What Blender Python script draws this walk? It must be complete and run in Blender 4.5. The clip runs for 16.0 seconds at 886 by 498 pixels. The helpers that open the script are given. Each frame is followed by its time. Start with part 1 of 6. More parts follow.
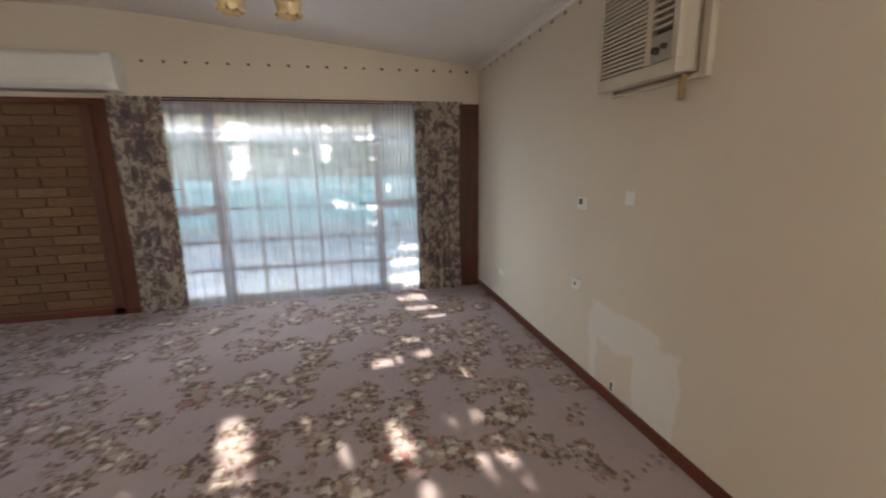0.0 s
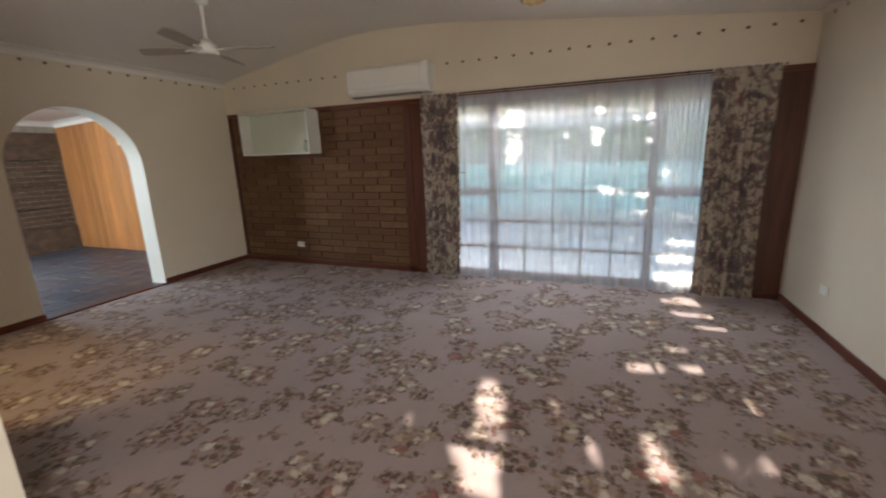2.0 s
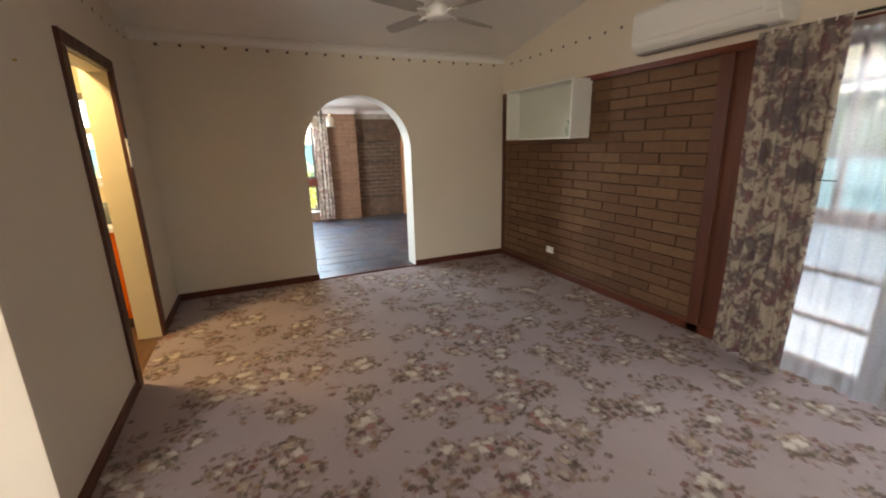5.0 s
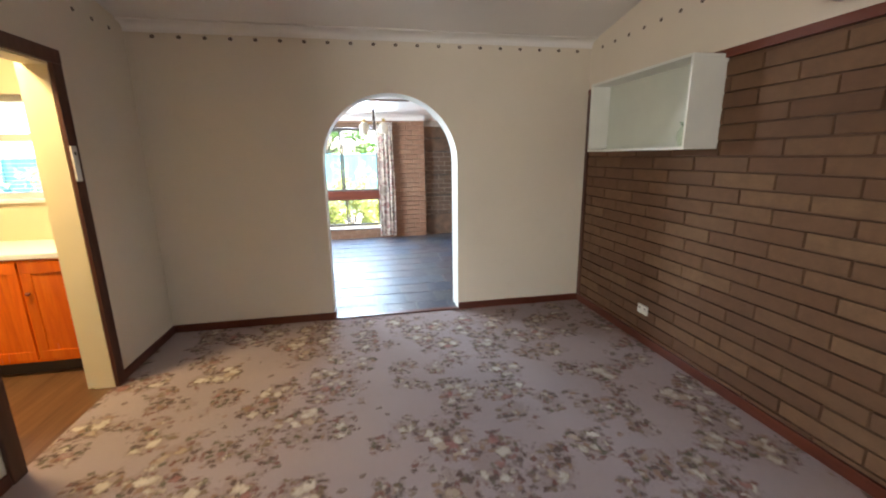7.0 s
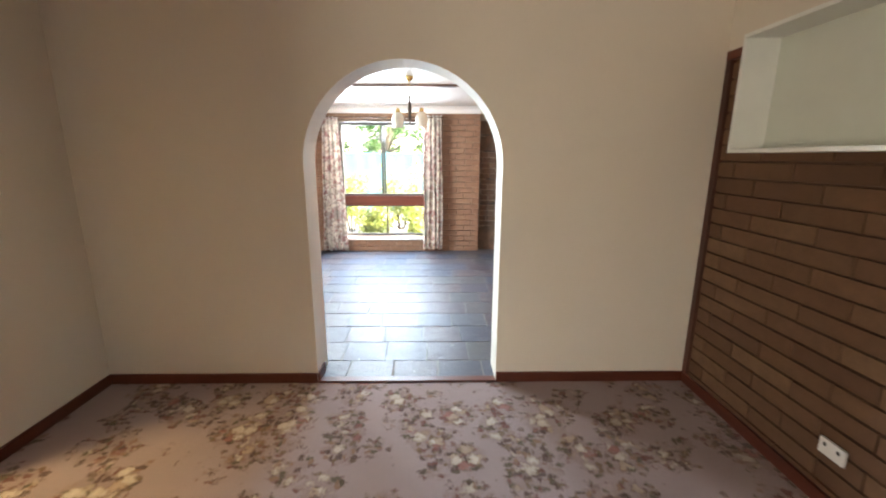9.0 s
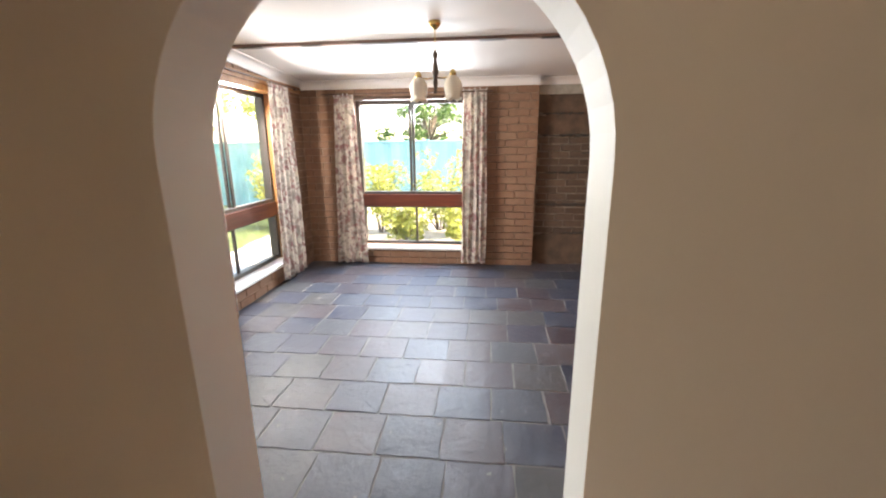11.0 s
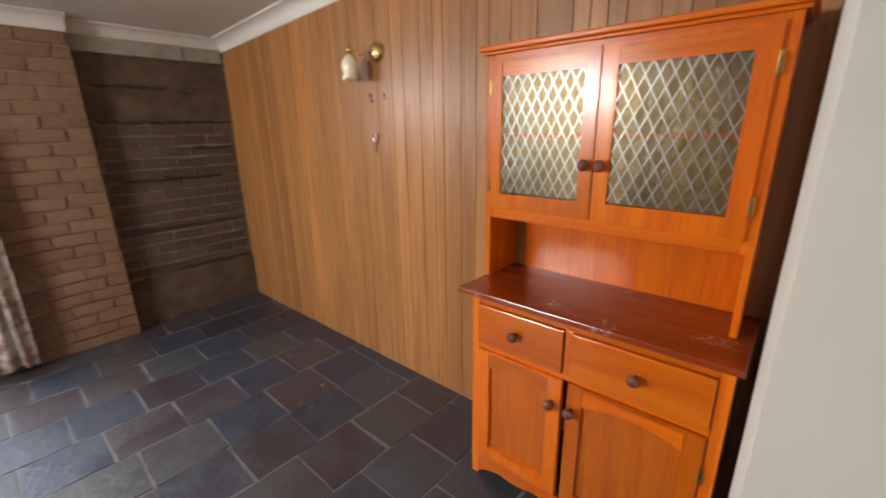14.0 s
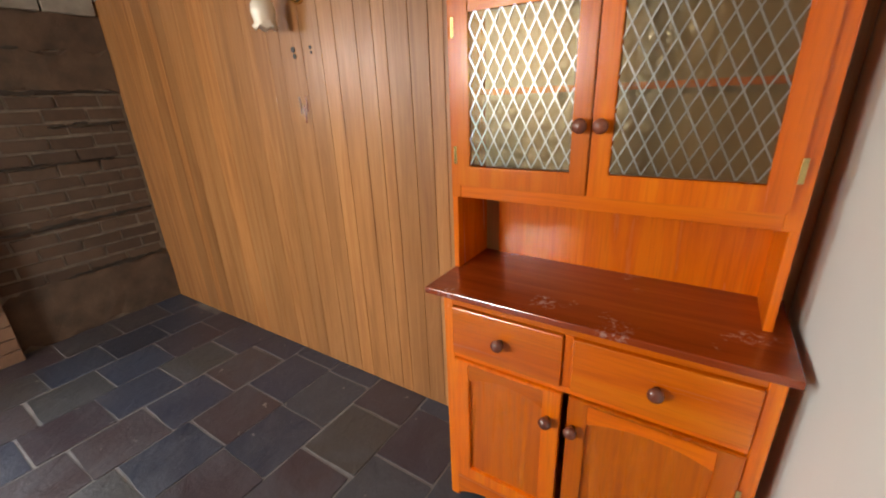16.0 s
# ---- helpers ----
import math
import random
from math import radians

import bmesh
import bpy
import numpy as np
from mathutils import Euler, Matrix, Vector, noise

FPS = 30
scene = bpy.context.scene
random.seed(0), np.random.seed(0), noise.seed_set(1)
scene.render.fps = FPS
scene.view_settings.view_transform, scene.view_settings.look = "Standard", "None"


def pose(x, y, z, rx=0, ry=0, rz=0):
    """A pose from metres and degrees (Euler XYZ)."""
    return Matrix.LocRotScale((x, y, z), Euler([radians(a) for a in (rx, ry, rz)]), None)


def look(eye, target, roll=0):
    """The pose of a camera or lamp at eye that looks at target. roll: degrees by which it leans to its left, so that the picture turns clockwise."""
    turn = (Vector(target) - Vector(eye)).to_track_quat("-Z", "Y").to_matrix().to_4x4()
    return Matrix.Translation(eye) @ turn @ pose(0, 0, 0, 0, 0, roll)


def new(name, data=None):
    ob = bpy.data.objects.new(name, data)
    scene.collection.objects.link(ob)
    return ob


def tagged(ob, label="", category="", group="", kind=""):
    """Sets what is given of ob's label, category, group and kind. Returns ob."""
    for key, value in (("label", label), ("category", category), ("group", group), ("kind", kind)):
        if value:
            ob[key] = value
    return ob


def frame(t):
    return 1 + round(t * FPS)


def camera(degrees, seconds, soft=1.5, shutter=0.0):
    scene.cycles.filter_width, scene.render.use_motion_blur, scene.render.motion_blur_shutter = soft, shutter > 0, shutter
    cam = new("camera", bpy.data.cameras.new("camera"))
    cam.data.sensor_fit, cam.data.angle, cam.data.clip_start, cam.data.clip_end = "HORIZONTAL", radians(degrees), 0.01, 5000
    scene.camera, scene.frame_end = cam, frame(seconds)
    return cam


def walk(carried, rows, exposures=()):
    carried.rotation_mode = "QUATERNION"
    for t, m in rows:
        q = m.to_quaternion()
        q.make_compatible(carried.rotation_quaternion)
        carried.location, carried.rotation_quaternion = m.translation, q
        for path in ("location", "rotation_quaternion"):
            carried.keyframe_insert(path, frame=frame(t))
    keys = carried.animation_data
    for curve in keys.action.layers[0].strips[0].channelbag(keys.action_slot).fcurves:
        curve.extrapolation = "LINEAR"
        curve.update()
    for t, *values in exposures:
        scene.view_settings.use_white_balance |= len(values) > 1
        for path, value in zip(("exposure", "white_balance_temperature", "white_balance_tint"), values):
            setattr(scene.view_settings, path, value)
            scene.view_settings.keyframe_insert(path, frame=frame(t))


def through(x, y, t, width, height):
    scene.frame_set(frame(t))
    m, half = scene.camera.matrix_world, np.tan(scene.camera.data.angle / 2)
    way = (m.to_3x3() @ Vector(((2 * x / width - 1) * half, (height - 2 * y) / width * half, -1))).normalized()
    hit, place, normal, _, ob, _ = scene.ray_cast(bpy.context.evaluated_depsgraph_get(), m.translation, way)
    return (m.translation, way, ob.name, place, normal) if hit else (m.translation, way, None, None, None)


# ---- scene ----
cam = camera(94.8, 16.0, soft=2.0, shutter=0.4)
PATH = [
    (0, (0.237, 0.083, 1.462), (0.676, 1.991, 1.049), -0.9),
    (0.5, (0.211, 0.091, 1.463), (0.348, 2.042, 1.048), -1.1),
    (1, (0.154, 0.094, 1.463), (0.013, 2.043, 1.041), -1.4),
    (1.5, (0.172, 0.126, 1.458), (-0.277, 2.026, 1.025), -1.7),
    (2, (0.117, 0.12, 1.459), (-0.598, 1.932, 1.006), -2.0),
    (2.5, (0.083, 0.183, 1.441), (-0.885, 1.87, 0.976), -2.1),
    (3, (0.046, 0.393, 1.413), (-1.164, 1.916, 0.947), -2.1),
    (3.5, (0.032, 0.681, 1.446), (-1.369, 2.021, 0.956), -2.0),
    (4, (0.052, 1.014, 1.478), (-1.513, 2.161, 0.993), -1.7),
    (4.5, (-0.011, 1.37, 1.471), (-1.7, 2.328, 0.99), -1.5),
    (5, (-0.174, 1.649, 1.492), (-1.941, 2.446, 0.997), -1.4),
    (7.5, (-1.428, 2.664, 1.511), (-3.356, 2.962, 1.07), -0.3),
    (8, (-1.758, 2.77, 1.526), (-3.693, 3.004, 1.079), 0.2),
    (8.5, (-2.055, 2.895, 1.508), (-4.004, 3.023, 1.078), 0.2),
    (9, (-2.373, 2.98, 1.499), (-4.324, 3.016, 1.059), 0.2),
    (11.5, (-4.192, 3.080, 1.49), (-6.118, 2.862, 0.993), -0.6),
    (12, (-4.501, 2.99, 1.511), (-6.435, 2.918, 1.008), -1.0),
    (12.5, (-4.765, 2.957, 1.521), (-6.673, 3.272, 1.013), -1.7),
    (13, (-4.968, 2.991, 1.506), (-6.766, 3.696, 0.985), -1.6),
    (13.5, (-5.085, 3.032, 1.523), (-6.652, 4.147, 0.976), -1.2),
    (14, (-5.159, 3.051, 1.522), (-6.419, 4.494, 0.948), -1.0),
    (14.5, (-5.226, 3.024, 1.52), (-6.284, 4.615, 0.928), -0.7),
    (15, (-5.286, 3.109, 1.524), (-6.319, 4.704, 0.902), -0.8),
    (15.5, (-5.327, 3.214, 1.51), (-6.363, 4.796, 0.859), -1.2),
    (16, (-5.416, 3.285, 1.481), (-6.443, 4.848, 0.774), -2.4),
]
EXPOSURES = [(0, 3.72, 6600, 11), (0.6, 3.88, 6700, 11), (1.6, 3.72, 6800, 12), (2.5, 3.58, 6900, 12), (4, 3.75, 7200, 13), (5, 4.0, 7200, 14), (7.5, 4.45, 6400, 11), (9, 4.45, 7100, 14), (10.3, 4.3, 7300, 16), (11.5, 3.25, 8100, 22), (12.5, 2.8, 8100, 20), (13.5, 2.98, 8200, 20), (15, 3.1, 8200, 21), (16, 3.15, 8500, 21)]
walk(cam, [(t, look(eye, target, roll)) for t, eye, target, roll in PATH], EXPOSURES)

# ---- world, sun and lamps ----
SUN_ELEV, SUN_AZ = 31.0, -8.5          # degrees above the horizon; degrees from +y, negative towards -x
world = bpy.data.worlds.new("world")
scene.world = world
world.use_nodes = True
_nt = world.node_tree
_sky = _nt.nodes.new("ShaderNodeTexSky")
_sky.sky_type = "NISHITA"
_sky.sun_disc = False
_sky.sun_elevation = radians(SUN_ELEV)
_sky.sun_rotation = radians(SUN_AZ)
_bg = _nt.nodes["Background"]
_bg.inputs["Strength"].default_value = 0.12
_nt.links.new(_sky.outputs[0], _bg.inputs[0])
_sun = bpy.data.lights.new("sun", "SUN")
_sun.energy, _sun.angle, _sun.color = 3.0, radians(0.53), (1.0, 0.93, 0.82)
sun = new("sun", _sun)
_sd = Vector((math.sin(radians(SUN_AZ)) * math.cos(radians(SUN_ELEV)), math.cos(radians(SUN_AZ)) * math.cos(radians(SUN_ELEV)), math.sin(radians(SUN_ELEV))))
sun.matrix_world = look(_sd * 60, (0, 0, 0))


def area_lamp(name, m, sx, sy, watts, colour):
    """A rectangular area lamp; at the windows it stands in for the sky's light."""
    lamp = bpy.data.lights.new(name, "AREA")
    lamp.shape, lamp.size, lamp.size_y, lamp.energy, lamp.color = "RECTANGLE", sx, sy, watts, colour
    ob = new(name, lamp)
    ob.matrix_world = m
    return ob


# sky light at the openings: lamps just outside, above the heads, turned down into the rooms
area_lamp("daylight_north", look((-0.2, 5.22, 2.36), (-0.7, 3.2, 0.9)), 3.0, 0.42, 12, (0.86, 0.93, 1.0))
area_lamp("daylight_west", look((-9.13, 2.15, 1.86), (-7.2, 2.2, 0.3)), 1.2, 0.24, 11, (0.62, 0.80, 1.0))
area_lamp("daylight_south", look((-7.46, 0.545, 1.92), (-6.9, 3.0, 0.4)), 0.95, 0.22, 15, (0.84, 0.92, 1.0))
# fill lamp added in an assumed east wall opening, behind the starting point
area_lamp("entry_fill", look((1.86, -1.7, 1.1), (-4.9, 2.2, 1.1)), 1.4, 1.95, 9.5, (1.0, 0.96, 0.91))
# the warm lamp of the kitchen
area_lamp("kitchen_light", look((-3.62, 0.22, 2.55), (-3.62, 0.221, 0.0)), 0.35, 0.35, 3.6, (1.0, 0.76, 0.40))

# ---- materials ----
def mat(name):
    m = bpy.data.materials.new(name)
    m.use_nodes = True
    nt = m.node_tree
    return m, nt, nt.nodes["Principled BSDF"]


def node(nt, kind, **sets):
    n = nt.nodes.new(kind)
    for k, v in sets.items():
        if k in n.inputs:
            n.inputs[k].default_value = v
    return n


def ramp(nt, fac, stops, constant=False):
    n = nt.nodes.new("ShaderNodeValToRGB")
    if constant:
        n.color_ramp.interpolation = "CONSTANT"
    el = n.color_ramp.elements
    while len(el) < len(stops):
        el.new(0.5)
    for e, (p, c) in zip(el, stops):
        e.position, e.color = p, (*c, 1)
    nt.links.new(fac, n.inputs[0])
    return n.outputs[0]


def mixc(nt, fac, a, b, mode="MIX"):
    n = nt.nodes.new("ShaderNodeMix")
    n.data_type, n.blend_type = "RGBA", mode
    for sock, v in ((n.inputs[0], fac), (n.inputs[6], a), (n.inputs[7], b)):
        if isinstance(v, bpy.types.NodeSocket):
            nt.links.new(v, sock)
        elif isinstance(v, tuple):
            sock.default_value = (*v, 1)
        else:
            sock.default_value = v
    return n.outputs[2]


def math_node(nt, op, a, b=0.0):
    n = nt.nodes.new("ShaderNodeMath")
    n.operation = op
    for sock, v in ((n.inputs[0], a), (n.inputs[1], b)):
        if isinstance(v, bpy.types.NodeSocket):
            nt.links.new(v, sock)
        else:
            sock.default_value = v
    return n.outputs[0]


def coords(nt, scale=(1, 1, 1), world_space=True, shift=None):
    """Texture coordinates in metres."""
    if world_space:
        out = nt.nodes.new("ShaderNodeNewGeometry").outputs["Position"]
    else:
        out = nt.nodes.new("ShaderNodeTexCoord").outputs["Object"]
    mp = nt.nodes.new("ShaderNodeMapping")
    mp.inputs["Scale"].default_value = scale
    nt.links.new(out, mp.inputs[0])
    out = mp.outputs[0]
    if shift is not None:
        ad = nt.nodes.new("ShaderNodeVectorMath")
        ad.operation = "ADD"
        nt.links.new(out, ad.inputs[0])
        nt.links.new(shift, ad.inputs[1])
        out = ad.outputs[0]
    return out


def noise_tex(nt, vec, scale, detail=4.0, rough=0.55, distort=0.0):
    n = nt.nodes.new("ShaderNodeTexNoise")
    n.inputs["Scale"].default_value, n.inputs["Detail"].default_value = scale, detail
    n.inputs["Roughness"].default_value, n.inputs["Distortion"].default_value = rough, distort
    nt.links.new(vec, n.inputs["Vector"])
    return n


def bump(nt, bsdf, height, strength, distance):
    b = nt.nodes.new("ShaderNodeBump")
    b.inputs["Strength"].default_value, b.inputs["Distance"].default_value = strength, distance
    nt.links.new(height, b.inputs["Height"])
    nt.links.new(b.outputs[0], bsdf.inputs["Normal"])


def random_shift(nt):
    """A different offset of the pattern for every object."""
    oi = nt.nodes.new("ShaderNodeObjectInfo")
    cb = nt.nodes.new("ShaderNodeCombineXYZ")
    v = math_node(nt, "MULTIPLY", oi.outputs["Random"], 37.0)
    for i in range(3):
        nt.links.new(v, cb.inputs[i])
    return oi.outputs["Random"], cb.outputs[0]


def plain(name, colour, rough=0.5, metal=0.0, vary=0.12, scale=6.0, fine=120.0, bump_d=0.0006):
    m, nt, b = mat(name)
    v = coords(nt)
    a = noise_tex(nt, v, scale, 4)
    f = noise_tex(nt, v, fine, 2)
    dark = tuple(c * (1 - vary) for c in colour)
    light = tuple(min(1, c * (1 + vary * 0.6)) for c in colour)
    col = ramp(nt, a.outputs[0], [(0.3, dark), (0.7, light)])
    nt.links.new(col, b.inputs["Base Color"])
    nt.links.new(ramp(nt, a.outputs[0], [(0.3, (rough * 0.85,) * 3), (0.7, (min(1, rough * 1.15),) * 3)]), b.inputs["Roughness"])
    b.inputs["Metallic"].default_value = metal
    bump(nt, b, f.outputs[0], 0.4, bump_d)
    return m


def wall_paint(name, colour):
    """Matt paint with a faint orange-peel texture and soft marks."""
    m, nt, b = mat(name)
    v = coords(nt)
    big = noise_tex(nt, v, 0.9, 5, 0.6)
    mid = noise_tex(nt, v, 5.0, 5, 0.65)
    peel = noise_tex(nt, v, 170.0, 2)
    c = ramp(nt, big.outputs[0], [(0.3, tuple(x * 0.93 for x in colour)), (0.7, colour)])
    c = mixc(nt, ramp(nt, mid.outputs[0], [(0.60, (0, 0, 0)), (0.85, (0.16,) * 3)]), c, tuple(x * 0.72 for x in colour))
    nt.links.new(c, b.inputs["Base Color"])
    b.inputs["Roughness"].default_value = 0.62
    bump(nt, b, peel.outputs[0], 0.25, 0.0007)
    return m


def timber(name, dark, mid, light, axis=2, rough=0.4, fig=1.0, per_object=True, coat=0.0):
    """Wood grain that runs along one axis of the room."""
    m, nt, b = mat(name)
    r, sh = random_shift(nt)
    sc = [16.0, 16.0, 16.0]
    sc[axis] = 0.9
    v = coords(nt, tuple(sc), True, sh if per_object else None)
    g = noise_tex(nt, v, 1.0, 6, 0.62, 0.7 * fig)
    sc2 = [140.0, 140.0, 140.0]
    sc2[axis] = 5.0
    v2 = coords(nt, tuple(sc2), True, sh if per_object else None)
    pores = noise_tex(nt, v2, 1.0, 3, 0.6)
    c = ramp(nt, g.outputs[0], [(0.28, dark), (0.5, mid), (0.72, light)])
    c = mixc(nt, ramp(nt, pores.outputs[0], [(0.5, (0, 0, 0)), (0.75, (0.35,) * 3)]), c, tuple(x * 0.55 for x in dark))
    if per_object:
        tone = ramp(nt, r, [(0.0, (0.72, 0.70, 0.68)), (0.5, (0.95, 0.95, 0.95)), (1.0, (1.12, 1.08, 1.02))])
        c = mixc(nt, 1.0, c, tone, "MULTIPLY")
    nt.links.new(c, b.inputs["Base Color"])
    nt.links.new(ramp(nt, g.outputs[0], [(0.3, (rough * 1.2,) * 3), (0.7, (rough * 0.85,) * 3)]), b.inputs["Roughness"])
    b.inputs["Coat Weight"].default_value = coat
    b.inputs["Coat Roughness"].default_value = 0.18
    bump(nt, b, pores.outputs[0], 0.3, 0.0008)
    return m


def brick_mat(name, tones, rough=0.85):
    """Fired clay: each brick takes one of the tones, with sandy grain and stains."""
    m, nt, b = mat(name)
    r, sh = random_shift(nt)
    v = coords(nt, (1, 1, 1), True, sh)
    tone = ramp(nt, r, [(i / (len(tones) - 1), t) for i, t in enumerate(tones)])
    a = noise_tex(nt, v, 14.0, 5, 0.65)
    f = noise_tex(nt, v, 210.0, 3, 0.7)
    c = mixc(nt, ramp(nt, a.outputs[0], [(0.35, (0, 0, 0)), (0.75, (0.5,) * 3)]), tone, tuple(x * 0.6 for x in tones[0]))
    c = mixc(nt, ramp(nt, f.outputs[0], [(0.58, (0, 0, 0)), (0.75, (0.4,) * 3)]), c, (0.05, 0.035, 0.025))
    nt.links.new(c, b.inputs["Base Color"])
    b.inputs["Roughness"].default_value = rough
    bump(nt, b, f.outputs[0], 0.7, 0.002)
    return m


def carpet_mat():
    """Worn mauve carpet with bunches of cream roses among brown and olive leaves."""
    m, nt, b = mat("carpet")
    v0 = coords(nt)
    wob = noise_tex(nt, v0, 34.0, 4, 0.65)
    off = nt.nodes.new("ShaderNodeVectorMath")
    off.operation = "MULTIPLY_ADD"
    nt.links.new(wob.outputs["Color"], off.inputs[0])
    off.inputs[1].default_value, off.inputs[2].default_value = (0.085, 0.085, 0.0), (-0.0425, -0.0425, 0.0)
    v = coords(nt, (1, 1, 0), True, off.outputs[0])

    def cells(scale, vec=v):
        n = nt.nodes.new("ShaderNodeTexVoronoi")
        n.inputs["Scale"].default_value = scale
        nt.links.new(vec, n.inputs["Vector"])
        sep = nt.nodes.new("ShaderNodeSeparateColor")
        nt.links.new(n.outputs["Color"], sep.inputs[0])
        return n.outputs["Distance"], sep.outputs
    bunch, _ = cells(4.3)
    clump = noise_tex(nt, v0, 9.0, 4, 0.65)
    reach = math_node(nt, "ADD", bunch, math_node(nt, "MULTIPLY", clump.outputs[0], 0.95))
    # two layers of small pointed leaves, one stretched along each direction
    lay_a, ca = cells(19.0, coords(nt, (1.5, 1.0, 0), True, off.outputs[0]))
    lay_b, cb = cells(20.0, coords(nt, (1.0, 1.55, 0), True, off.outputs[0]))
    rim = ramp(nt, math_node(nt, "SUBTRACT", reach, 0.225), [(0.78, (1, 1, 1)), (0.88, (0, 0, 0))])
    rim_b = ramp(nt, math_node(nt, "SUBTRACT", reach, 0.225), [(0.70, (1, 1, 1)), (0.80, (0, 0, 0))])
    tones = [(0.0, (0.070, 0.030, 0.016)), (0.22, (0.150, 0.042, 0.027)), (0.40, (0.080, 0.060, 0.022)), (0.58, (0.150, 0.088, 0.040)), (0.74, (0.085, 0.033, 0.022)), (0.88, (0.25, 0.135, 0.078))]
    mask_a = math_node(nt, "MULTIPLY", math_node(nt, "MULTIPLY", rim, ramp(nt, lay_a, [(0.34, (1, 1, 1)), (0.56, (0, 0, 0))])), ramp(nt, ca[0], [(0.0, (0, 0, 0)), (0.34, (1, 1, 1))], True))
    mask_b = math_node(nt, "MULTIPLY", math_node(nt, "MULTIPLY", rim_b, ramp(nt, lay_b, [(0.36, (1, 1, 1)), (0.60, (0, 0, 0))])), ramp(nt, cb[0], [(0.0, (0, 0, 0)), (0.30, (1, 1, 1))], True))
    # roses in the heart of a bunch: petals shaded towards their edges
    pet, cp = cells(14.0)
    heart = math_node(nt, "MULTIPLY", ramp(nt, math_node(nt, "SUBTRACT", reach, 0.225), [(0.60, (1, 1, 1)), (0.68, (0, 0, 0))]), ramp(nt, cp[0], [(0.0, (0, 0, 0)), (0.30, (1, 1, 1))], True))
    heart = math_node(nt, "MULTIPLY", heart, ramp(nt, pet, [(0.50, (1, 1, 1)), (0.62, (0, 0, 0))]))
    petals = ramp(nt, cp[1], [(0.0, (0.64, 0.56, 0.46)), (0.50, (0.70, 0.63, 0.54)), (0.72, (0.34, 0.13, 0.11)), (0.84, (0.48, 0.36, 0.26))], True)
    petals = mixc(nt, 1.0, petals, ramp(nt, pet, [(0.05, (1.05,) * 3), (0.36, (0.92,) * 3), (0.58, (0.45, 0.36, 0.30))]), "MULTIPLY")
    pile = noise_tex(nt, v0, 330.0, 2, 0.7)
    wear = noise_tex(nt, v0, 1.1, 5, 0.6)
    base = ramp(nt, wear.outputs[0], [(0.3, (0.33, 0.252, 0.245)), (0.7, (0.41, 0.318, 0.31))])
    sprig, cs = cells(13.0)
    loose = math_node(nt, "MULTIPLY", ramp(nt, sprig, [(0.20, (0.8,) * 3), (0.28, (0, 0, 0))]), ramp(nt, cs[0], [(0.0, (1, 1, 1)), (0.12, (0, 0, 0))], True))
    c = mixc(nt, loose, base, (0.13, 0.075, 0.055))
    c = mixc(nt, math_node(nt, "MULTIPLY", rim_b, 0.28), c, (0.19, 0.115, 0.075))
    c = mixc(nt, math_node(nt, "MULTIPLY", mask_a, 0.85), c, ramp(nt, ca[1], tones, True))
    c = mixc(nt, math_node(nt, "MULTIPLY", mask_b, 0.85), c, ramp(nt, cb[1], tones, True))
    c = mixc(nt, math_node(nt, "MULTIPLY", heart, 0.82), c, petals)
    c = mixc(nt, 1.0, c, ramp(nt, pile.outputs[0], [(0.25, (0.62,) * 3), (0.7, (1.1,) * 3)]), "MULTIPLY")
    nt.links.new(c, b.inputs["Base Color"])
    b.inputs["Roughness"].default_value = 0.95
    b.inputs["Sheen Weight"].default_value = 0.15
    bump(nt, b, pile.outputs[0], 0.7, 0.004)
    return m


def slate_mat():
    m, nt, b = mat("slate")
    r, sh = random_shift(nt)
    v = coords(nt, (1, 1, 1), True, sh)
    tone = ramp(nt, r, [(0.0, (0.015, 0.021, 0.036)), (0.3, (0.030, 0.039, 0.062)), (0.5, (0.039, 0.029, 0.036)), (0.68, (0.052, 0.038, 0.041)), (0.85, (0.050, 0.053, 0.050)), (1.0, (0.028, 0.042, 0.070))])
    big = noise_tex(nt, v, 4.5, 6, 0.65, 0.6)
    lay = noise_tex(nt, v, 26.0, 6, 0.7)
    c = mixc(nt, ramp(nt, big.outputs[0], [(0.4, (0, 0, 0)), (0.75, (0.6,) * 3)]), tone, (0.078, 0.086, 0.102))
    spots = noise_tex(nt, v, 17.0, 2, 0.4)
    c = mixc(nt, ramp(nt, spots.outputs[0], [(0.73, (0, 0, 0)), (0.80, (0.6,) * 3)]), c, (0.36, 0.34, 0.31))
    nt.links.new(c, b.inputs["Base Color"])
    nt.links.new(ramp(nt, big.outputs[0], [(0.3, (0.34,) * 3), (0.7, (0.55,) * 3)]), b.inputs["Roughness"])
    b.inputs["Specular IOR Level"].default_value = 0.62
    h = math_node(nt, "ADD", math_node(nt, "MULTIPLY", big.outputs[0], 2.0), lay.outputs[0])
    bump(nt, b, h, 0.8, 0.005)
    return m


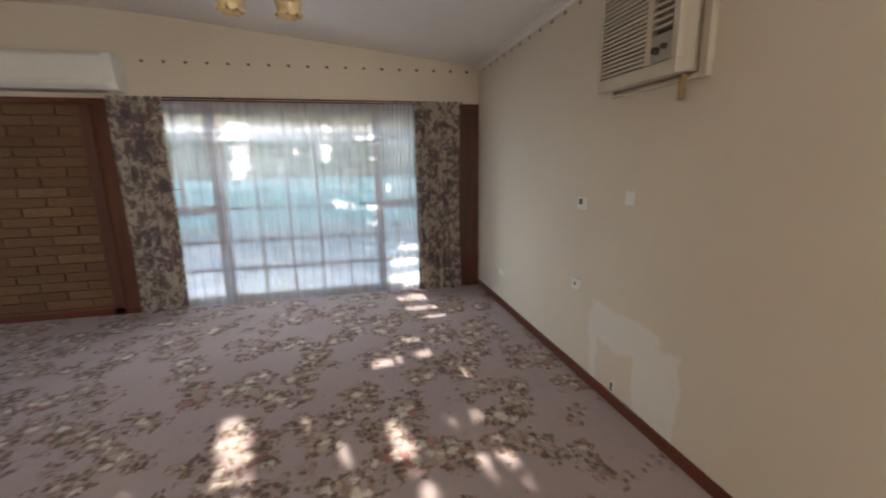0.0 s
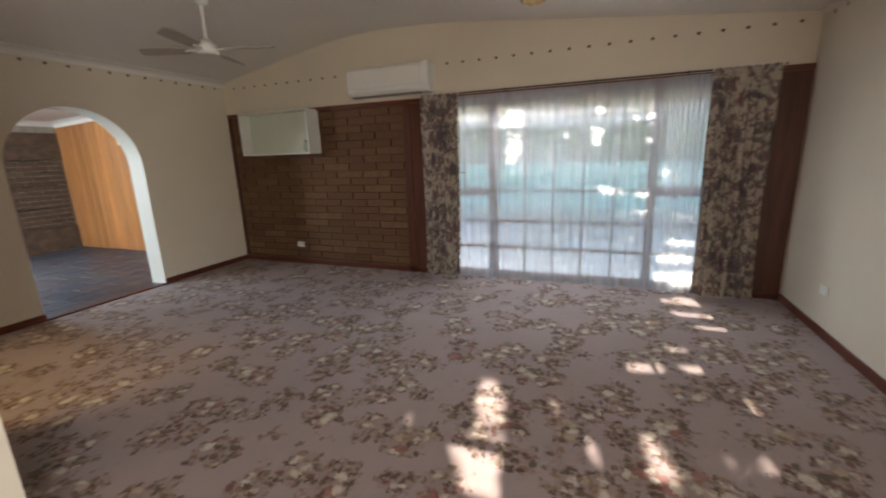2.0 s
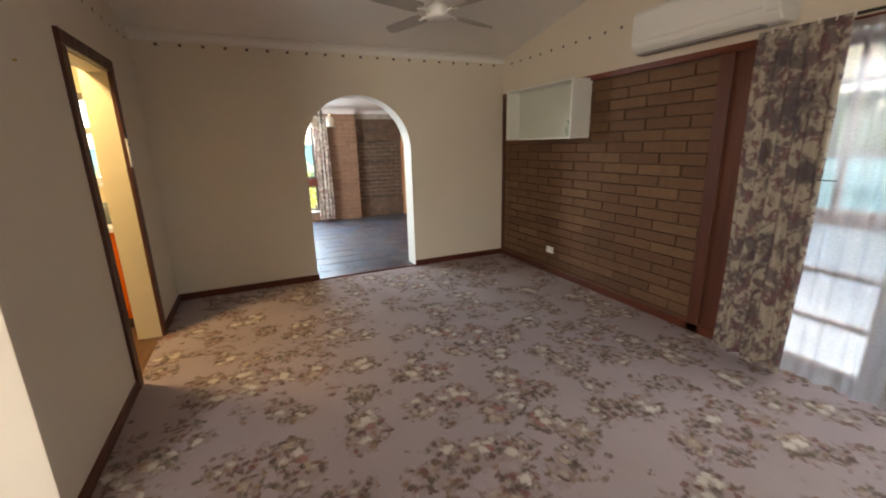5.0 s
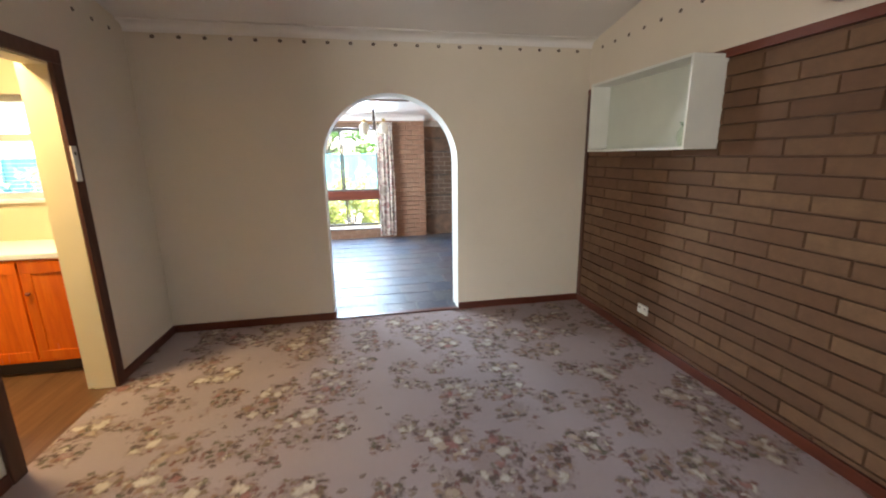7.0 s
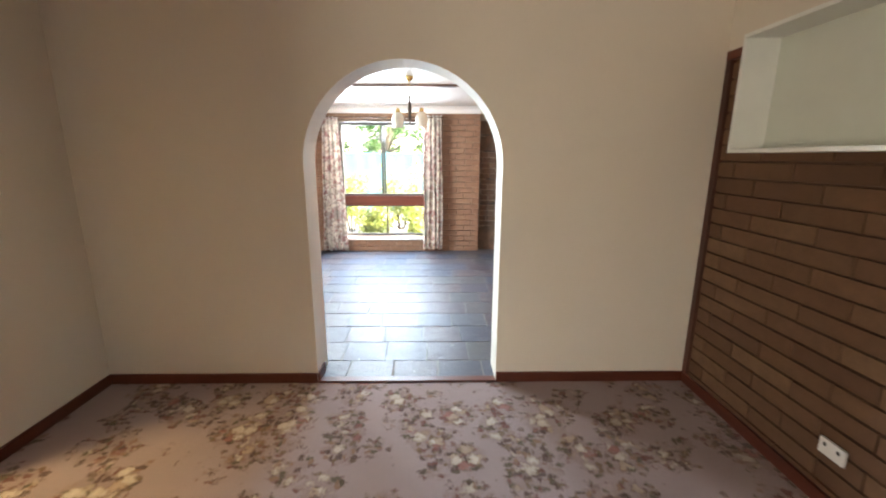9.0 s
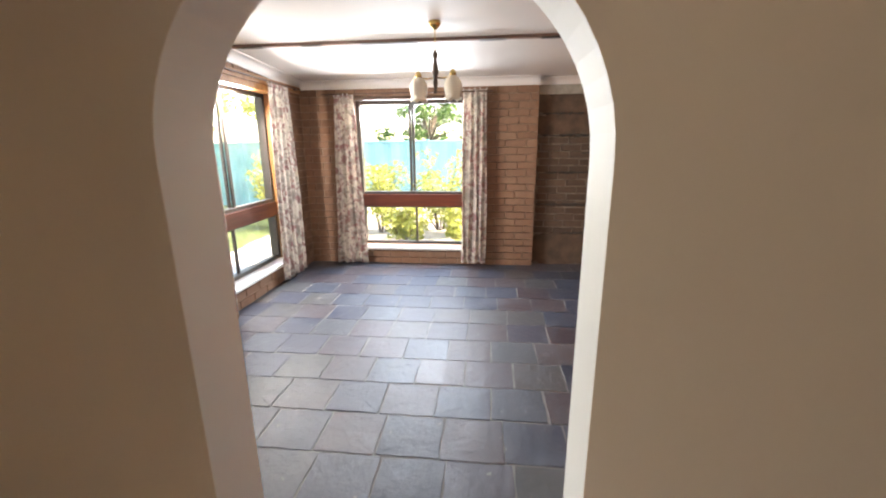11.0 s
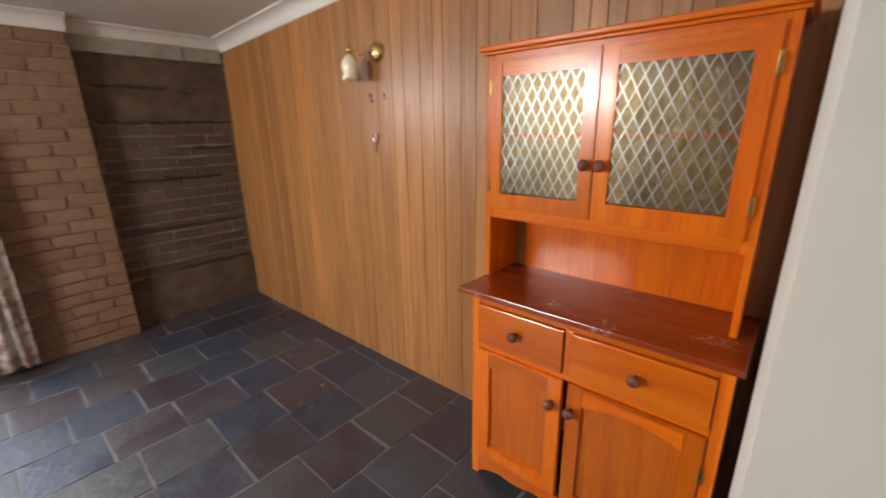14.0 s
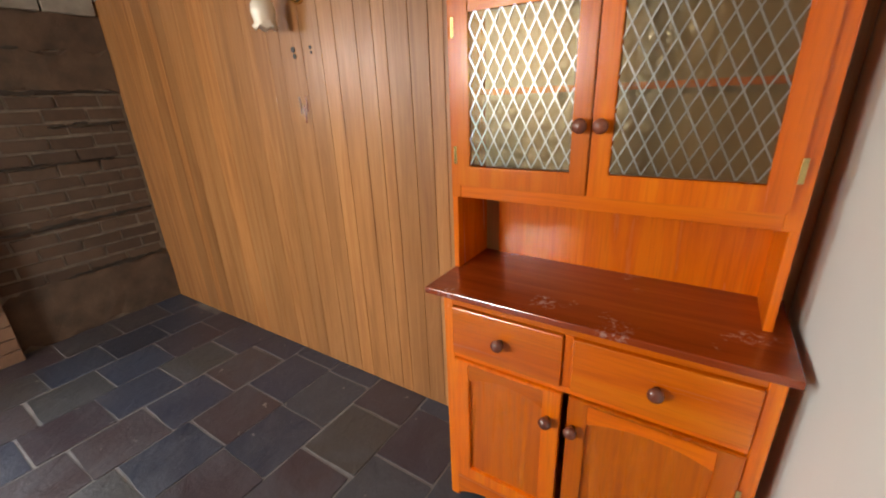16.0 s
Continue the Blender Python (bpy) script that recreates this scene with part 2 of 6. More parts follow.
def curtain_mat(name, base, tones, through=0.25):
    """Printed cotton with blotchy flowers; a part of the light comes through."""
    m, nt, b = mat(name)
    v = coords(nt, (1, 1, 1), False)
    a = noise_tex(nt, v, 9.0, 4, 0.6, 0.8)
    c2 = noise_tex(nt, coords(nt, (1.3, 1.3, 1.0), False), 15.0, 3, 0.55, 0.5)
    weave = noise_tex(nt, v, 420.0, 2)
    c = mixc(nt, ramp(nt, a.outputs[0], [(0.48, (0, 0, 0)), (0.56, (1,) * 3)]), base, tones[0])
    c = mixc(nt, ramp(nt, c2.outputs[0], [(0.53, (0, 0, 0)), (0.6, (0.9,) * 3)]), c, tones[1])
    d = noise_tex(nt, v, 6.0, 3, 0.5, 0.5)
    c = mixc(nt, ramp(nt, d.outputs[0], [(0.58, (0, 0, 0)), (0.66, (0.8,) * 3)]), c, tones[2])
    nt.links.new(c, b.inputs["Base Color"])
    b.inputs["Roughness"].default_value = 0.9
    bump(nt, b, weave.outputs[0], 0.3, 0.0006)
    tr = nt.nodes.new("ShaderNodeBsdfTranslucent")
    nt.links.new(c, tr.inputs[0])
    mx = nt.nodes.new("ShaderNodeMixShader")
    mx.inputs[0].default_value = through
    nt.links.new(b.outputs[0], mx.inputs[1])
    nt.links.new(tr.outputs[0], mx.inputs[2])
    nt.links.new(mx.outputs[0], nt.nodes["Material Output"].inputs[0])
    return m


def sheer_mat():
    m, nt, b = mat("sheer")
    v = coords(nt)
    n = noise_tex(nt, v, 160.0, 2)
    tr = nt.nodes.new("ShaderNodeBsdfTranslucent")
    tr.inputs[0].default_value = (0.84, 0.89, 0.94, 1)
    b.inputs["Base Color"].default_value = (0.82, 0.83, 0.84, 1)
    b.inputs["Roughness"].default_value = 0.9
    mx = nt.nodes.new("ShaderNodeMixShader")
    mx.inputs[0].default_value = 0.5
    nt.links.new(b.outputs[0], mx.inputs[1])
    nt.links.new(tr.outputs[0], mx.inputs[2])
    tp = nt.nodes.new("ShaderNodeBsdfTransparent")
    m2 = nt.nodes.new("ShaderNodeMixShader")
    nt.links.new(ramp(nt, n.outputs[0], [(0.3, (0.56,) * 3), (0.7, (0.68,) * 3)]), m2.inputs[0])
    nt.links.new(mx.outputs[0], m2.inputs[1])
    nt.links.new(tp.outputs[0], m2.inputs[2])
    nt.links.new(m2.outputs[0], nt.nodes["Material Output"].inputs[0])
    return m


def gloss_factor(nt, least, most):
    """How much a thin pane mirrors, from straight on to grazing."""
    lw = nt.nodes.new("ShaderNodeLayerWeight")
    lw.inputs[0].default_value = 0.5
    p = math_node(nt, "POWER", lw.outputs["Facing"], 4.0)
    return math_node(nt, "ADD", math_node(nt, "MULTIPLY", p, most), least)


def glass_mat(name, tint=(0.97, 0.99, 0.98), rough=0.0):
    """Thin window glass: clear, with a faint reflection."""
    m, nt, b = mat(name)
    tp = nt.nodes.new("ShaderNodeBsdfTransparent")
    tp.inputs[0].default_value = (*tint, 1)
    gl = nt.nodes.new("ShaderNodeBsdfGlossy")
    gl.inputs["Roughness"].default_value = rough
    mx = nt.nodes.new("ShaderNodeMixShader")
    nt.links.new(gloss_factor(nt, 0.03, 0.7), mx.inputs[0])
    nt.links.new(tp.outputs[0], mx.inputs[1])
    nt.links.new(gl.outputs[0], mx.inputs[2])
    nt.links.new(mx.outputs[0], nt.nodes["Material Output"].inputs[0])
    return m


def leaf_mat(name, a, b_, c_):
    m, nt, b = mat(name)
    g = nt.nodes.new("ShaderNodeNewGeometry")
    col = ramp(nt, g.outputs["Random Per Island"], [(0.0, a), (0.5, b_), (1.0, c_)])
    nt.links.new(col, b.inputs["Base Color"])
    b.inputs["Roughness"].default_value = 0.5
    tr = nt.nodes.new("ShaderNodeBsdfTranslucent")
    nt.links.new(col, tr.inputs[0])
    mx = nt.nodes.new("ShaderNodeMixShader")
    mx.inputs[0].default_value = 0.4
    nt.links.new(b.outputs[0], mx.inputs[1])
    nt.links.new(tr.outputs[0], mx.inputs[2])
    nt.links.new(mx.outputs[0], nt.nodes["Material Output"].inputs[0])
    return m


CREAM = wall_paint("cream_wall_paint", (0.66, 0.58, 0.47))


def east_paint(colour):
    """The cream paint with a pale scrubbed patch low on the wall, where the old colour came off."""
    m = wall_paint("cream_wall_scrubbed", colour)
    nt = m.node_tree
    b = nt.nodes["Principled BSDF"]
    old = b.inputs["Base Color"].links[0].from_socket
    v = coords(nt)
    wob = noise_tex(nt, v, 4.0, 4, 0.6)
    sp = nt.nodes.new("ShaderNodeSeparateXYZ")
    nt.links.new(v, sp.inputs[0])
    w = math_node(nt, "MULTIPLY", math_node(nt, "SUBTRACT", wob.outputs[0], 0.5), 0.22)

    def blob(y, z, ry, rz):
        dy = math_node(nt, "DIVIDE", math_node(nt, "ABSOLUTE", math_node(nt, "SUBTRACT", math_node(nt, "ADD", sp.outputs[1], w), y)), ry)
        dz = math_node(nt, "DIVIDE", math_node(nt, "ABSOLUTE", math_node(nt, "SUBTRACT", math_node(nt, "ADD", sp.outputs[2], w), z)), rz)
        return ramp(nt, math_node(nt, "MAXIMUM", dy, dz), [(0.86, (1, 1, 1)), (1.0, (0, 0, 0))])
    patch = math_node(nt, "MAXIMUM", blob(2.02, 0.47, 0.30, 0.13), blob(1.72, 0.25, 0.16, 0.30))
    patch = math_node(nt, "MAXIMUM", patch, blob(2.28, 0.25, 0.05, 0.30))
    c = mixc(nt, math_node(nt, "MULTIPLY", patch, 0.6), old, (0.72, 0.70, 0.66))
    nt.links.new(c, b.inputs["Base Color"])
    return m


CREAM_EAST = east_paint((0.66, 0.58, 0.47))
DININGW = wall_paint("dining_white_paint", (0.76, 0.775, 0.72))
WHITE = wall_paint("white_paint", (0.78, 0.77, 0.74))
CEIL = wall_paint("ceiling_paint", (0.74, 0.71, 0.67))
KITCHEN = wall_paint("kitchen_paint", (0.72, 0.62, 0.40))
GLOSSW = plain("white_enamel", (0.70, 0.70, 0.64), 0.55, 0, 0.05)
PLASTIC = plain("white_plastic", (0.74, 0.73, 0.69), 0.38, 0, 0.04)
ACBEIGE = plain("aged_beige_plastic", (0.50, 0.45, 0.36), 0.42, 0, 0.06)
DARKPL = plain("dark_plastic", (0.035, 0.028, 0.022), 0.5)
CARPET = carpet_mat()
SLATE = slate_mat()
GROUT = plain("grey_mortar", (0.19, 0.185, 0.18), 0.9, 0, 0.3, 9.0, 200.0, 0.002)
REDWOOD = timber("dark_red_timber", (0.055, 0.015, 0.007), (0.085, 0.023, 0.011), (0.12, 0.036, 0.018), 2, 0.45)
REDWOODX = timber("dark_red_timber_x", (0.08, 0.016, 0.008), (0.125, 0.027, 0.012), (0.165, 0.042, 0.020), 0, 0.4)
REDWOODY = timber("dark_red_timber_y", (0.08, 0.016, 0.008), (0.125, 0.027, 0.012), (0.165, 0.042, 0.020), 1, 0.4)
PANEL = timber("honey_wall_boards", (0.28, 0.108, 0.034), (0.42, 0.18, 0.062), (0.50, 0.24, 0.098), 2, 0.36, 1.3)
PINE = timber("orange_varnished_pine", (0.58, 0.085, 0.004), (0.74, 0.145, 0.006), (0.80, 0.20, 0.012), 2, 0.24, 1.2, True, 0.35)
PINEX = timber("orange_varnished_pine_x", (0.58, 0.085, 0.004), (0.74, 0.145, 0.006), (0.80, 0.20, 0.012), 0, 0.24, 1.2, True, 0.35)
PINETOP = timber("red_brown_worktop", (0.29, 0.036, 0.006), (0.38, 0.056, 0.010), (0.45, 0.082, 0.016), 0, 0.2, 0.8, True, 0.5)


def scuffed(m):
    """Pale dried marks and dull scuffs on a varnished top."""
    nt = m.node_tree
    b = nt.nodes["Principled BSDF"]
    old = b.inputs["Base Color"].links[0].from_socket
    v = coords(nt)
    a = noise_tex(nt, v, 7.0, 2, 0.5, 0.4)
    f = noise_tex(nt, v, 60.0, 4, 0.7)
    w = math_node(nt, "MULTIPLY", ramp(nt, a.outputs[0], [(0.60, (0, 0, 0)), (0.68, (1, 1, 1))]), ramp(nt, f.outputs[0], [(0.5, (0, 0, 0)), (0.62, (0.55,) * 3)]))
    nt.links.new(mixc(nt, w, old, (0.55, 0.40, 0.34)), b.inputs["Base Color"])


scuffed(PINETOP)
KNOB = timber("brown_turned_wood", (0.13, 0.032, 0.018), (0.19, 0.050, 0.028), (0.24, 0.070, 0.038), 1, 0.22, 1.0, True, 0.5)
BRICKL = brick_mat("brown_brick", [(0.105, 0.048, 0.022), (0.155, 0.080, 0.037), (0.12, 0.055, 0.025), (0.175, 0.096, 0.046), (0.098, 0.043, 0.019), (0.14, 0.070, 0.032)])
BRICKD = brick_mat("dining_brick", [(0.22, 0.118, 0.070), (0.27, 0.150, 0.090), (0.235, 0.126, 0.075), (0.29, 0.165, 0.100)])
BRICKS = brick_mat("dark_brown_brick", [(0.080, 0.050, 0.034), (0.125, 0.080, 0.054), (0.095, 0.060, 0.040), (0.145, 0.095, 0.064)])
MORTARL = plain("brown_mortar", (0.115, 0.058, 0.030), 0.95, 0, 0.3, 20.0, 250.0, 0.002)
MORTARD = plain("tan_mortar", (0.30, 0.20, 0.14), 0.95, 0, 0.3, 20.0, 250.0, 0.002)
MORTARS = plain("pale_mortar", (0.19, 0.155, 0.12), 0.95, 0, 0.4, 14.0, 250.0, 0.002)
DRAPE = curtain_mat("printed_drape", (0.44, 0.385, 0.31), [(0.17, 0.135, 0.135), (0.18, 0.095, 0.105), (0.095, 0.078, 0.085)], 0.18)
DRAPED = curtain_mat("floral_drape", (0.70, 0.64, 0.55), [(0.42, 0.36, 0.31), (0.34, 0.17, 0.16), (0.34, 0.31, 0.26)], 0.3)
SHEER = sheer_mat()
GLASS = glass_mat("window_glass")
ALU = plain("dark_aluminium", (0.10, 0.085, 0.075), 0.4, 0.6)
WHITEBAR = plain("white_glazing_bar", (0.62, 0.60, 0.56), 0.45)
BRASS = plain("polished_brass", (0.72, 0.50, 0.20), 0.22, 1.0, 0.1)
OPAL = plain("frosted_glass", (0.80, 0.72, 0.58), 0.25, 0, 0.08)

# ---- building helpers ----
def add_box(bm, x0, x1, y0, y1, z0, z1, bevel=0.0):
    vs = [bm.verts.new(p) for p in ((x0, y0, z0), (x1, y0, z0), (x1, y1, z0), (x0, y1, z0), (x0, y0, z1), (x1, y0, z1), (x1, y1, z1), (x0, y1, z1))]
    fs = [bm.faces.new([vs[i] for i in q]) for q in ((3, 2, 1, 0), (4, 5, 6, 7), (0, 1, 5, 4), (1, 2, 6, 5), (2, 3, 7, 6), (3, 0, 4, 7))]
    if bevel:
        es = {e for f in fs for e in f.edges}
        bmesh.ops.bevel(bm, geom=list(es), offset=bevel, segments=2, profile=0.5, affect="EDGES")
    return bm


def box_bm(*args, **kw):
    return add_box(bmesh.new(), *args, **kw)


def boxes_bm(rows, bevel=0.0):
    bm = bmesh.new()
    for r in rows:
        add_box(bm, *r, bevel=bevel)
    return bm


def lathe_bm(profile, centre=(0, 0, 0), steps=20, axis="z", bm=None):
    """Turns a profile of (radius, height) about an axis through centre."""
    bm = bm or bmesh.new()
    rings = []
    for r, h in profile:
        ring = []
        for i in range(steps):
            a = 2 * math.pi * i / steps
            u, w = r * math.cos(a), r * math.sin(a)
            p = {"z": (u, w, h), "y": (u, h, w), "x": (h, u, w)}[axis]
            ring.append(bm.verts.new((centre[0] + p[0], centre[1] + p[1], centre[2] + p[2])))
        rings.append(ring)
    for a, b in zip(rings, rings[1:]):
        for i in range(steps):
            j = (i + 1) % steps
            bm.faces.new((a[i], a[j], b[j], b[i]))
    for ring in (rings[0], rings[-1]):
        bm.faces.new(ring)
    bmesh.ops.recalc_face_normals(bm, faces=bm.faces)
    return bm


def tube_bm(points, radius, steps=8, bm=None):
    bm = bm or bmesh.new()
    pts = [Vector(p) for p in points]
    rings = []
    for i, p in enumerate(pts):
        d = (pts[min(i + 1, len(pts) - 1)] - pts[max(i - 1, 0)]).normalized()
        u = d.orthogonal().normalized()
        w = d.cross(u)
        rr = radius[i] if isinstance(radius, (list, tuple)) else radius
        rings.append([bm.verts.new(p + rr * (math.cos(2 * math.pi * k / steps) * u + math.sin(2 * math.pi * k / steps) * w)) for k in range(steps)])
    for a, b in zip(rings, rings[1:]):
        best = min(range(steps), key=lambda s: (a[0].co - b[s].co).length)
        for k in range(steps):
            bm.faces.new((a[k], a[(k + 1) % steps], b[(k + 1 + best) % steps], b[(k + best) % steps]))
    bm.faces.new(rings[0])
    bm.faces.new(rings[-1])
    bmesh.ops.recalc_face_normals(bm, faces=bm.faces)
    return bm


def mesh_of(name, bm, material, smooth=False):
    me = bpy.data.meshes.new(name)
    if smooth:
        for f in bm.faces:
            f.smooth = True
    bm.to_mesh(me)
    bm.free()
    me.materials.append(material)
    return me


def part(name, bm, material, parent=None, label="", smooth=False):
    """Links a bmesh as one mesh object under a thing or a part."""
    ob = new(name, mesh_of(name, bm, material, smooth))
    if parent is not None:
        ob.parent = parent
        ob.matrix_parent_inverse = parent.matrix_basis.inverted()
    return tagged(ob, label)


def thing(name, label, category, group=""):
    return tagged(new(name), label, category, group)


def structure(name, bm, material, label, category, smooth=False):
    ob = new(name, mesh_of(name, bm, material, smooth))
    return tagged(ob, label, category, "", "structure")


# ---- plan ----
XE, YN, YS, XA, XD = 1.735, 4.68, 0.79, -4.90, -5.15      # living room: east, north, south, both faces of the arch wall
XRET, YBACK, HC = -2.02, -2.70, 2.466
XW, YSD, YND = -8.88, 0.81, 4.66                           # dining room: west, south, north faces
AY0, AY1, ASPR, ATOP = 2.18, 3.39, 1.45, 2.05              # arch
KX0, KX1, KH = -4.01, -3.20, 2.06                           # kitchen doorway
WX0, WX1, WZ1 = -1.76, 1.30, 2.10                           # north window


RIDGE = ((-5.2, 2.467), (-4.9, 2.52), (-3.25, 2.812), (-2.95, 2.851), (-2.65, 2.874), (-2.35, 2.882), (-2.0, 2.874), (-1.65, 2.855), (-1.3, 2.826), (1.735, 2.492), (1.94, 2.469))


def living_ceiling(x):
    """Height of the raked living room ceiling, which bends softly over its ridge."""
    for (xa, za), (xb, zb) in zip(RIDGE, RIDGE[1:]):
        if x <= xb:
            return za + (zb - za) * (x - xa) / (xb - xa)
    return RIDGE[-1][1]


def raked_bm(x0, x1, y0, y1, below, above, bm=None):
    """A slab or wall top that follows the raked ceiling. below, above: heights against it; below as a function of x or a number."""
    bm = bm or bmesh.new()
    xs = sorted({x0, x1, *(x for x, _ in RIDGE if x0 < x < x1)})
    rings = []
    for x in xs:
        z = living_ceiling(x)
        lo = below if below > 1.0 else z + below
        rings.append([bm.verts.new((x, y, h)) for y, h in ((y0, lo), (y1, lo), (y1, z + above), (y0, z + above))])
    for a, b in zip(rings, rings[1:]):
        for i in range(4):
            bm.faces.new((a[i], b[i], b[(i + 1) % 4], a[(i + 1) % 4]))
    bm.faces.new(rings[0])
    bm.faces.new(rings[-1][::-1])
    bmesh.ops.recalc_face_normals(bm, faces=bm.faces)
    return bm


def dining_ceiling(x):
    return 2.24 + 0.05 * (x + 8.88)


# floors
bm = bmesh.new()
add_box(bm, XA - 0.02, XE, YS - 0.02, YN + 0.2, -0.1, 0.0)
add_box(bm, XRET, XE, YBACK, YS - 0.02, -0.1, 0.0)
carpet = structure("floor_living", bm, CARPET, "mauve wall-to-wall carpet with faded rose bunches", "carpet")
kitchen_floor = structure("floor_kitchen", box_bm(-4.9, XRET - 0.12, YBACK, YS - 0.02, -0.1, -0.004), timber("kitchen_floor", (0.10, 0.045, 0.02), (0.16, 0.08, 0.035), (0.22, 0.12, 0.06), 0, 0.4), "brown kitchen floor beyond the doorway", "floor")
slate_bed = structure("floor_dining", box_bm(-9.14, XA - 0.02, YSD - 0.2, YND + 0.2, -0.1, -0.0022), GROUT, "slate-tiled dining floor with grey mortar joints", "floor")
threshold = structure("trim_threshold", box_bm(XA - 0.05, XA + 0.012, AY0, AY1, 0.0, 0.012, bevel=0.003), REDWOODY, "dark timber strip between carpet and slate", "threshold")

# ceilings
structure("ceiling_living", raked_bm(XD, XE + 0.2, YBACK - 0.2, YN + 0.25, 0.0, 0.12), CEIL, "raked off-white plaster ceiling with a soft ridge", "ceiling")
bm = box_bm(-9.3, XD, YSD - 0.25, YND + 0.25, 0, 0.15)
for v_ in bm.verts:
    v_.co.z += dining_ceiling(v_.co.x)
structure("ceiling_dining", bm, CEIL, "raked white plaster ceiling of the dining room", "ceiling")

# walls of the living room
structure("wall_north_top", raked_bm(XA, XE, YN, YN + 0.22, WZ1, -0.001), CREAM, "cream painted gable wall above the window head", "wall")
# unseen gap from y -2.5 to -0.9 lets the added fill lamp in
structure("wall_east", boxes_bm([(XE, XE + 0.2, -0.9, YN + 0.22, 0, living_ceiling(XE + 0.2) - 0.001), (XE, XE + 0.2, YBACK - 0.2, -2.5, 0, living_ceiling(XE + 0.2) - 0.001), (XE, XE + 0.2, -2.5, -0.9, 2.1, living_ceiling(XE + 0.2) - 0.001)]), CREAM_EAST, "cream painted wall with a scrubbed patch", "wall")
structure("wall_south", raked_bm(XA, XRET, YS - 0.12, YS, KH, -0.001, boxes_bm([(XA, KX0, YS - 0.12, YS, 0, KH), (KX1, XRET, YS - 0.12, YS, 0, KH)])), CREAM, "cream painted wall with the kitchen doorway", "wall")
structure("wall_return", box_bm(XRET - 0.12, XRET, YBACK, YS - 0.12, 0, 2.873), CREAM, "cream painted wall of the entry alcove", "wall")
structure("wall_back", raked_bm(-4.9, XE, YBACK - 0.2, YBACK, 2.1, -0.001, boxes_bm([(-4.9, XE, YBACK - 0.2, YBACK, 0, 2.1)])), CREAM, "cream painted wall behind the entry", "wall")


def arch_wall():
    """A wall across x with an arched opening cut through it."""
    bm = bmesh.new()
    y0, y1 = YSD - 0.2, YN + 0.22
    r = (AY1 - AY0) / 2
    arc = [(AY1, 0.0)] + [((AY0 + AY1) / 2 + r * math.cos(math.pi * k / 28), ASPR + (ATOP - ASPR) * math.sin(math.pi * k / 28)) for k in range(29)] + [(AY0, 0.0)]
    n = len(arc)
    outer = []
    for i, (y, z) in enumerate(arc):
        if i <= 1:
            outer.append((y1, 0.0 if i == 0 else ASPR))
        elif i >= n - 2:
            outer.append((y0, 0.0 if i == n - 1 else ASPR))
        else:
            outer.append((y0 + (y1 - y0) * (1 - (i - 1) / (n - 3)), HC))
    outer[1], outer[n - 2] = (y1, HC), (y0, HC)
    for x, flip in ((XA, False), (XD, True)):
        a = [bm.verts.new((x, *p)) for p in arc]
        o = [bm.verts.new((x, *p)) for p in outer]
        for i in range(n - 1):
            q = [a[i], a[i + 1], o[i + 1], o[i]]
            bm.faces.new(q if not flip else q[::-1])
    bm.verts.ensure_lookup_table()
    m = 2 * n
    for i in range(n - 1):
        bm.faces.new((bm.verts[i], bm.verts[m + i], bm.verts[m + i + 1], bm.verts[i + 1]))
        bm.faces.new((bm.verts[n + i], bm.verts[n + i + 1], bm.verts[m + n + i + 1], bm.verts[m + n + i]))
    bmesh.ops.recalc_face_normals(bm, faces=bm.faces)
    ob = structure("wall_arch", bm, CREAM, "cream painted wall with a white round-headed archway", "wall")
    ob.data.materials.append(DININGW)
    for f in ob.data.polygons:
        if f.normal.x < 0.5:
            f.material_index = 1
    return ob


arch_wall()

# outer brick walls of the dining room, built as backing; the bricks are laid on later
DW = dict(y0=1.45, y1=2.84, z0=0.20, z1=2.04)          # west window
DS = dict(x0=-8.30, x1=-6.80, z0=0.20, z1=2.06)        # south window
wall_w = structure("wall_west", boxes_bm([(-9.14, XW - 0.012, YSD - 0.2, DW["y0"], 0, 2.5), (-9.14, XW - 0.012, DW["y1"], 3.67, 0, 2.5),
                                          (-9.14, XW - 0.012, DW["y0"], DW["y1"], 0, DW["z0"]), (-9.14, XW - 0.012, DW["y0"], DW["y1"], DW["z1"], 2.5),
                                          (-9.14, -8.992, 3.67, YND + 0.2, 0, 2.5)]), MORTARD, "tan brick wall round the dining window", "wall")
wall_s = structure("wall_south_dining", boxes_bm([(-9.14, DS["x0"], YSD - 0.2, YSD - 0.012, 0, 2.5), (DS["x1"], XD, YSD - 0.2, YSD - 0.012, 0, 2.5),
                                                  (DS["x0"], DS["x1"], YSD - 0.2, YSD - 0.012, 0, DS["z0"]), (DS["x0"], DS["x1"], YSD - 0.2, YSD - 0.012, DS["z1"], 2.5)]),
                   MORTARD, "tan brick wall round the garden window", "wall")
wall_n = structure("wall_north_dining", box_bm(-9.14, XD, YND + 0.012, YND + 0.2, 0, 2.6), DARKPL, "wall lined with upright honey-coloured boards", "wall")
wall_b = structure("wall_brick", box_bm(XA, -2.06, YN + 0.032, YN + 0.22, 0, WZ1), MORTARL, "brown brick feature wall framed in dark timber", "wall")
structure("wall_panel_left", box_bm(-2.06, WX0, YN + 0.01, YN + 0.22, 0, WZ1), REDWOOD, "dark red timber panel beside the window", "panel")
structure("wall_panel_right", box_bm(WX1, XE, YN + 0.01, YN + 0.22, 0, WZ1), REDWOOD, "dark red timber panel in the window corner", "panel")

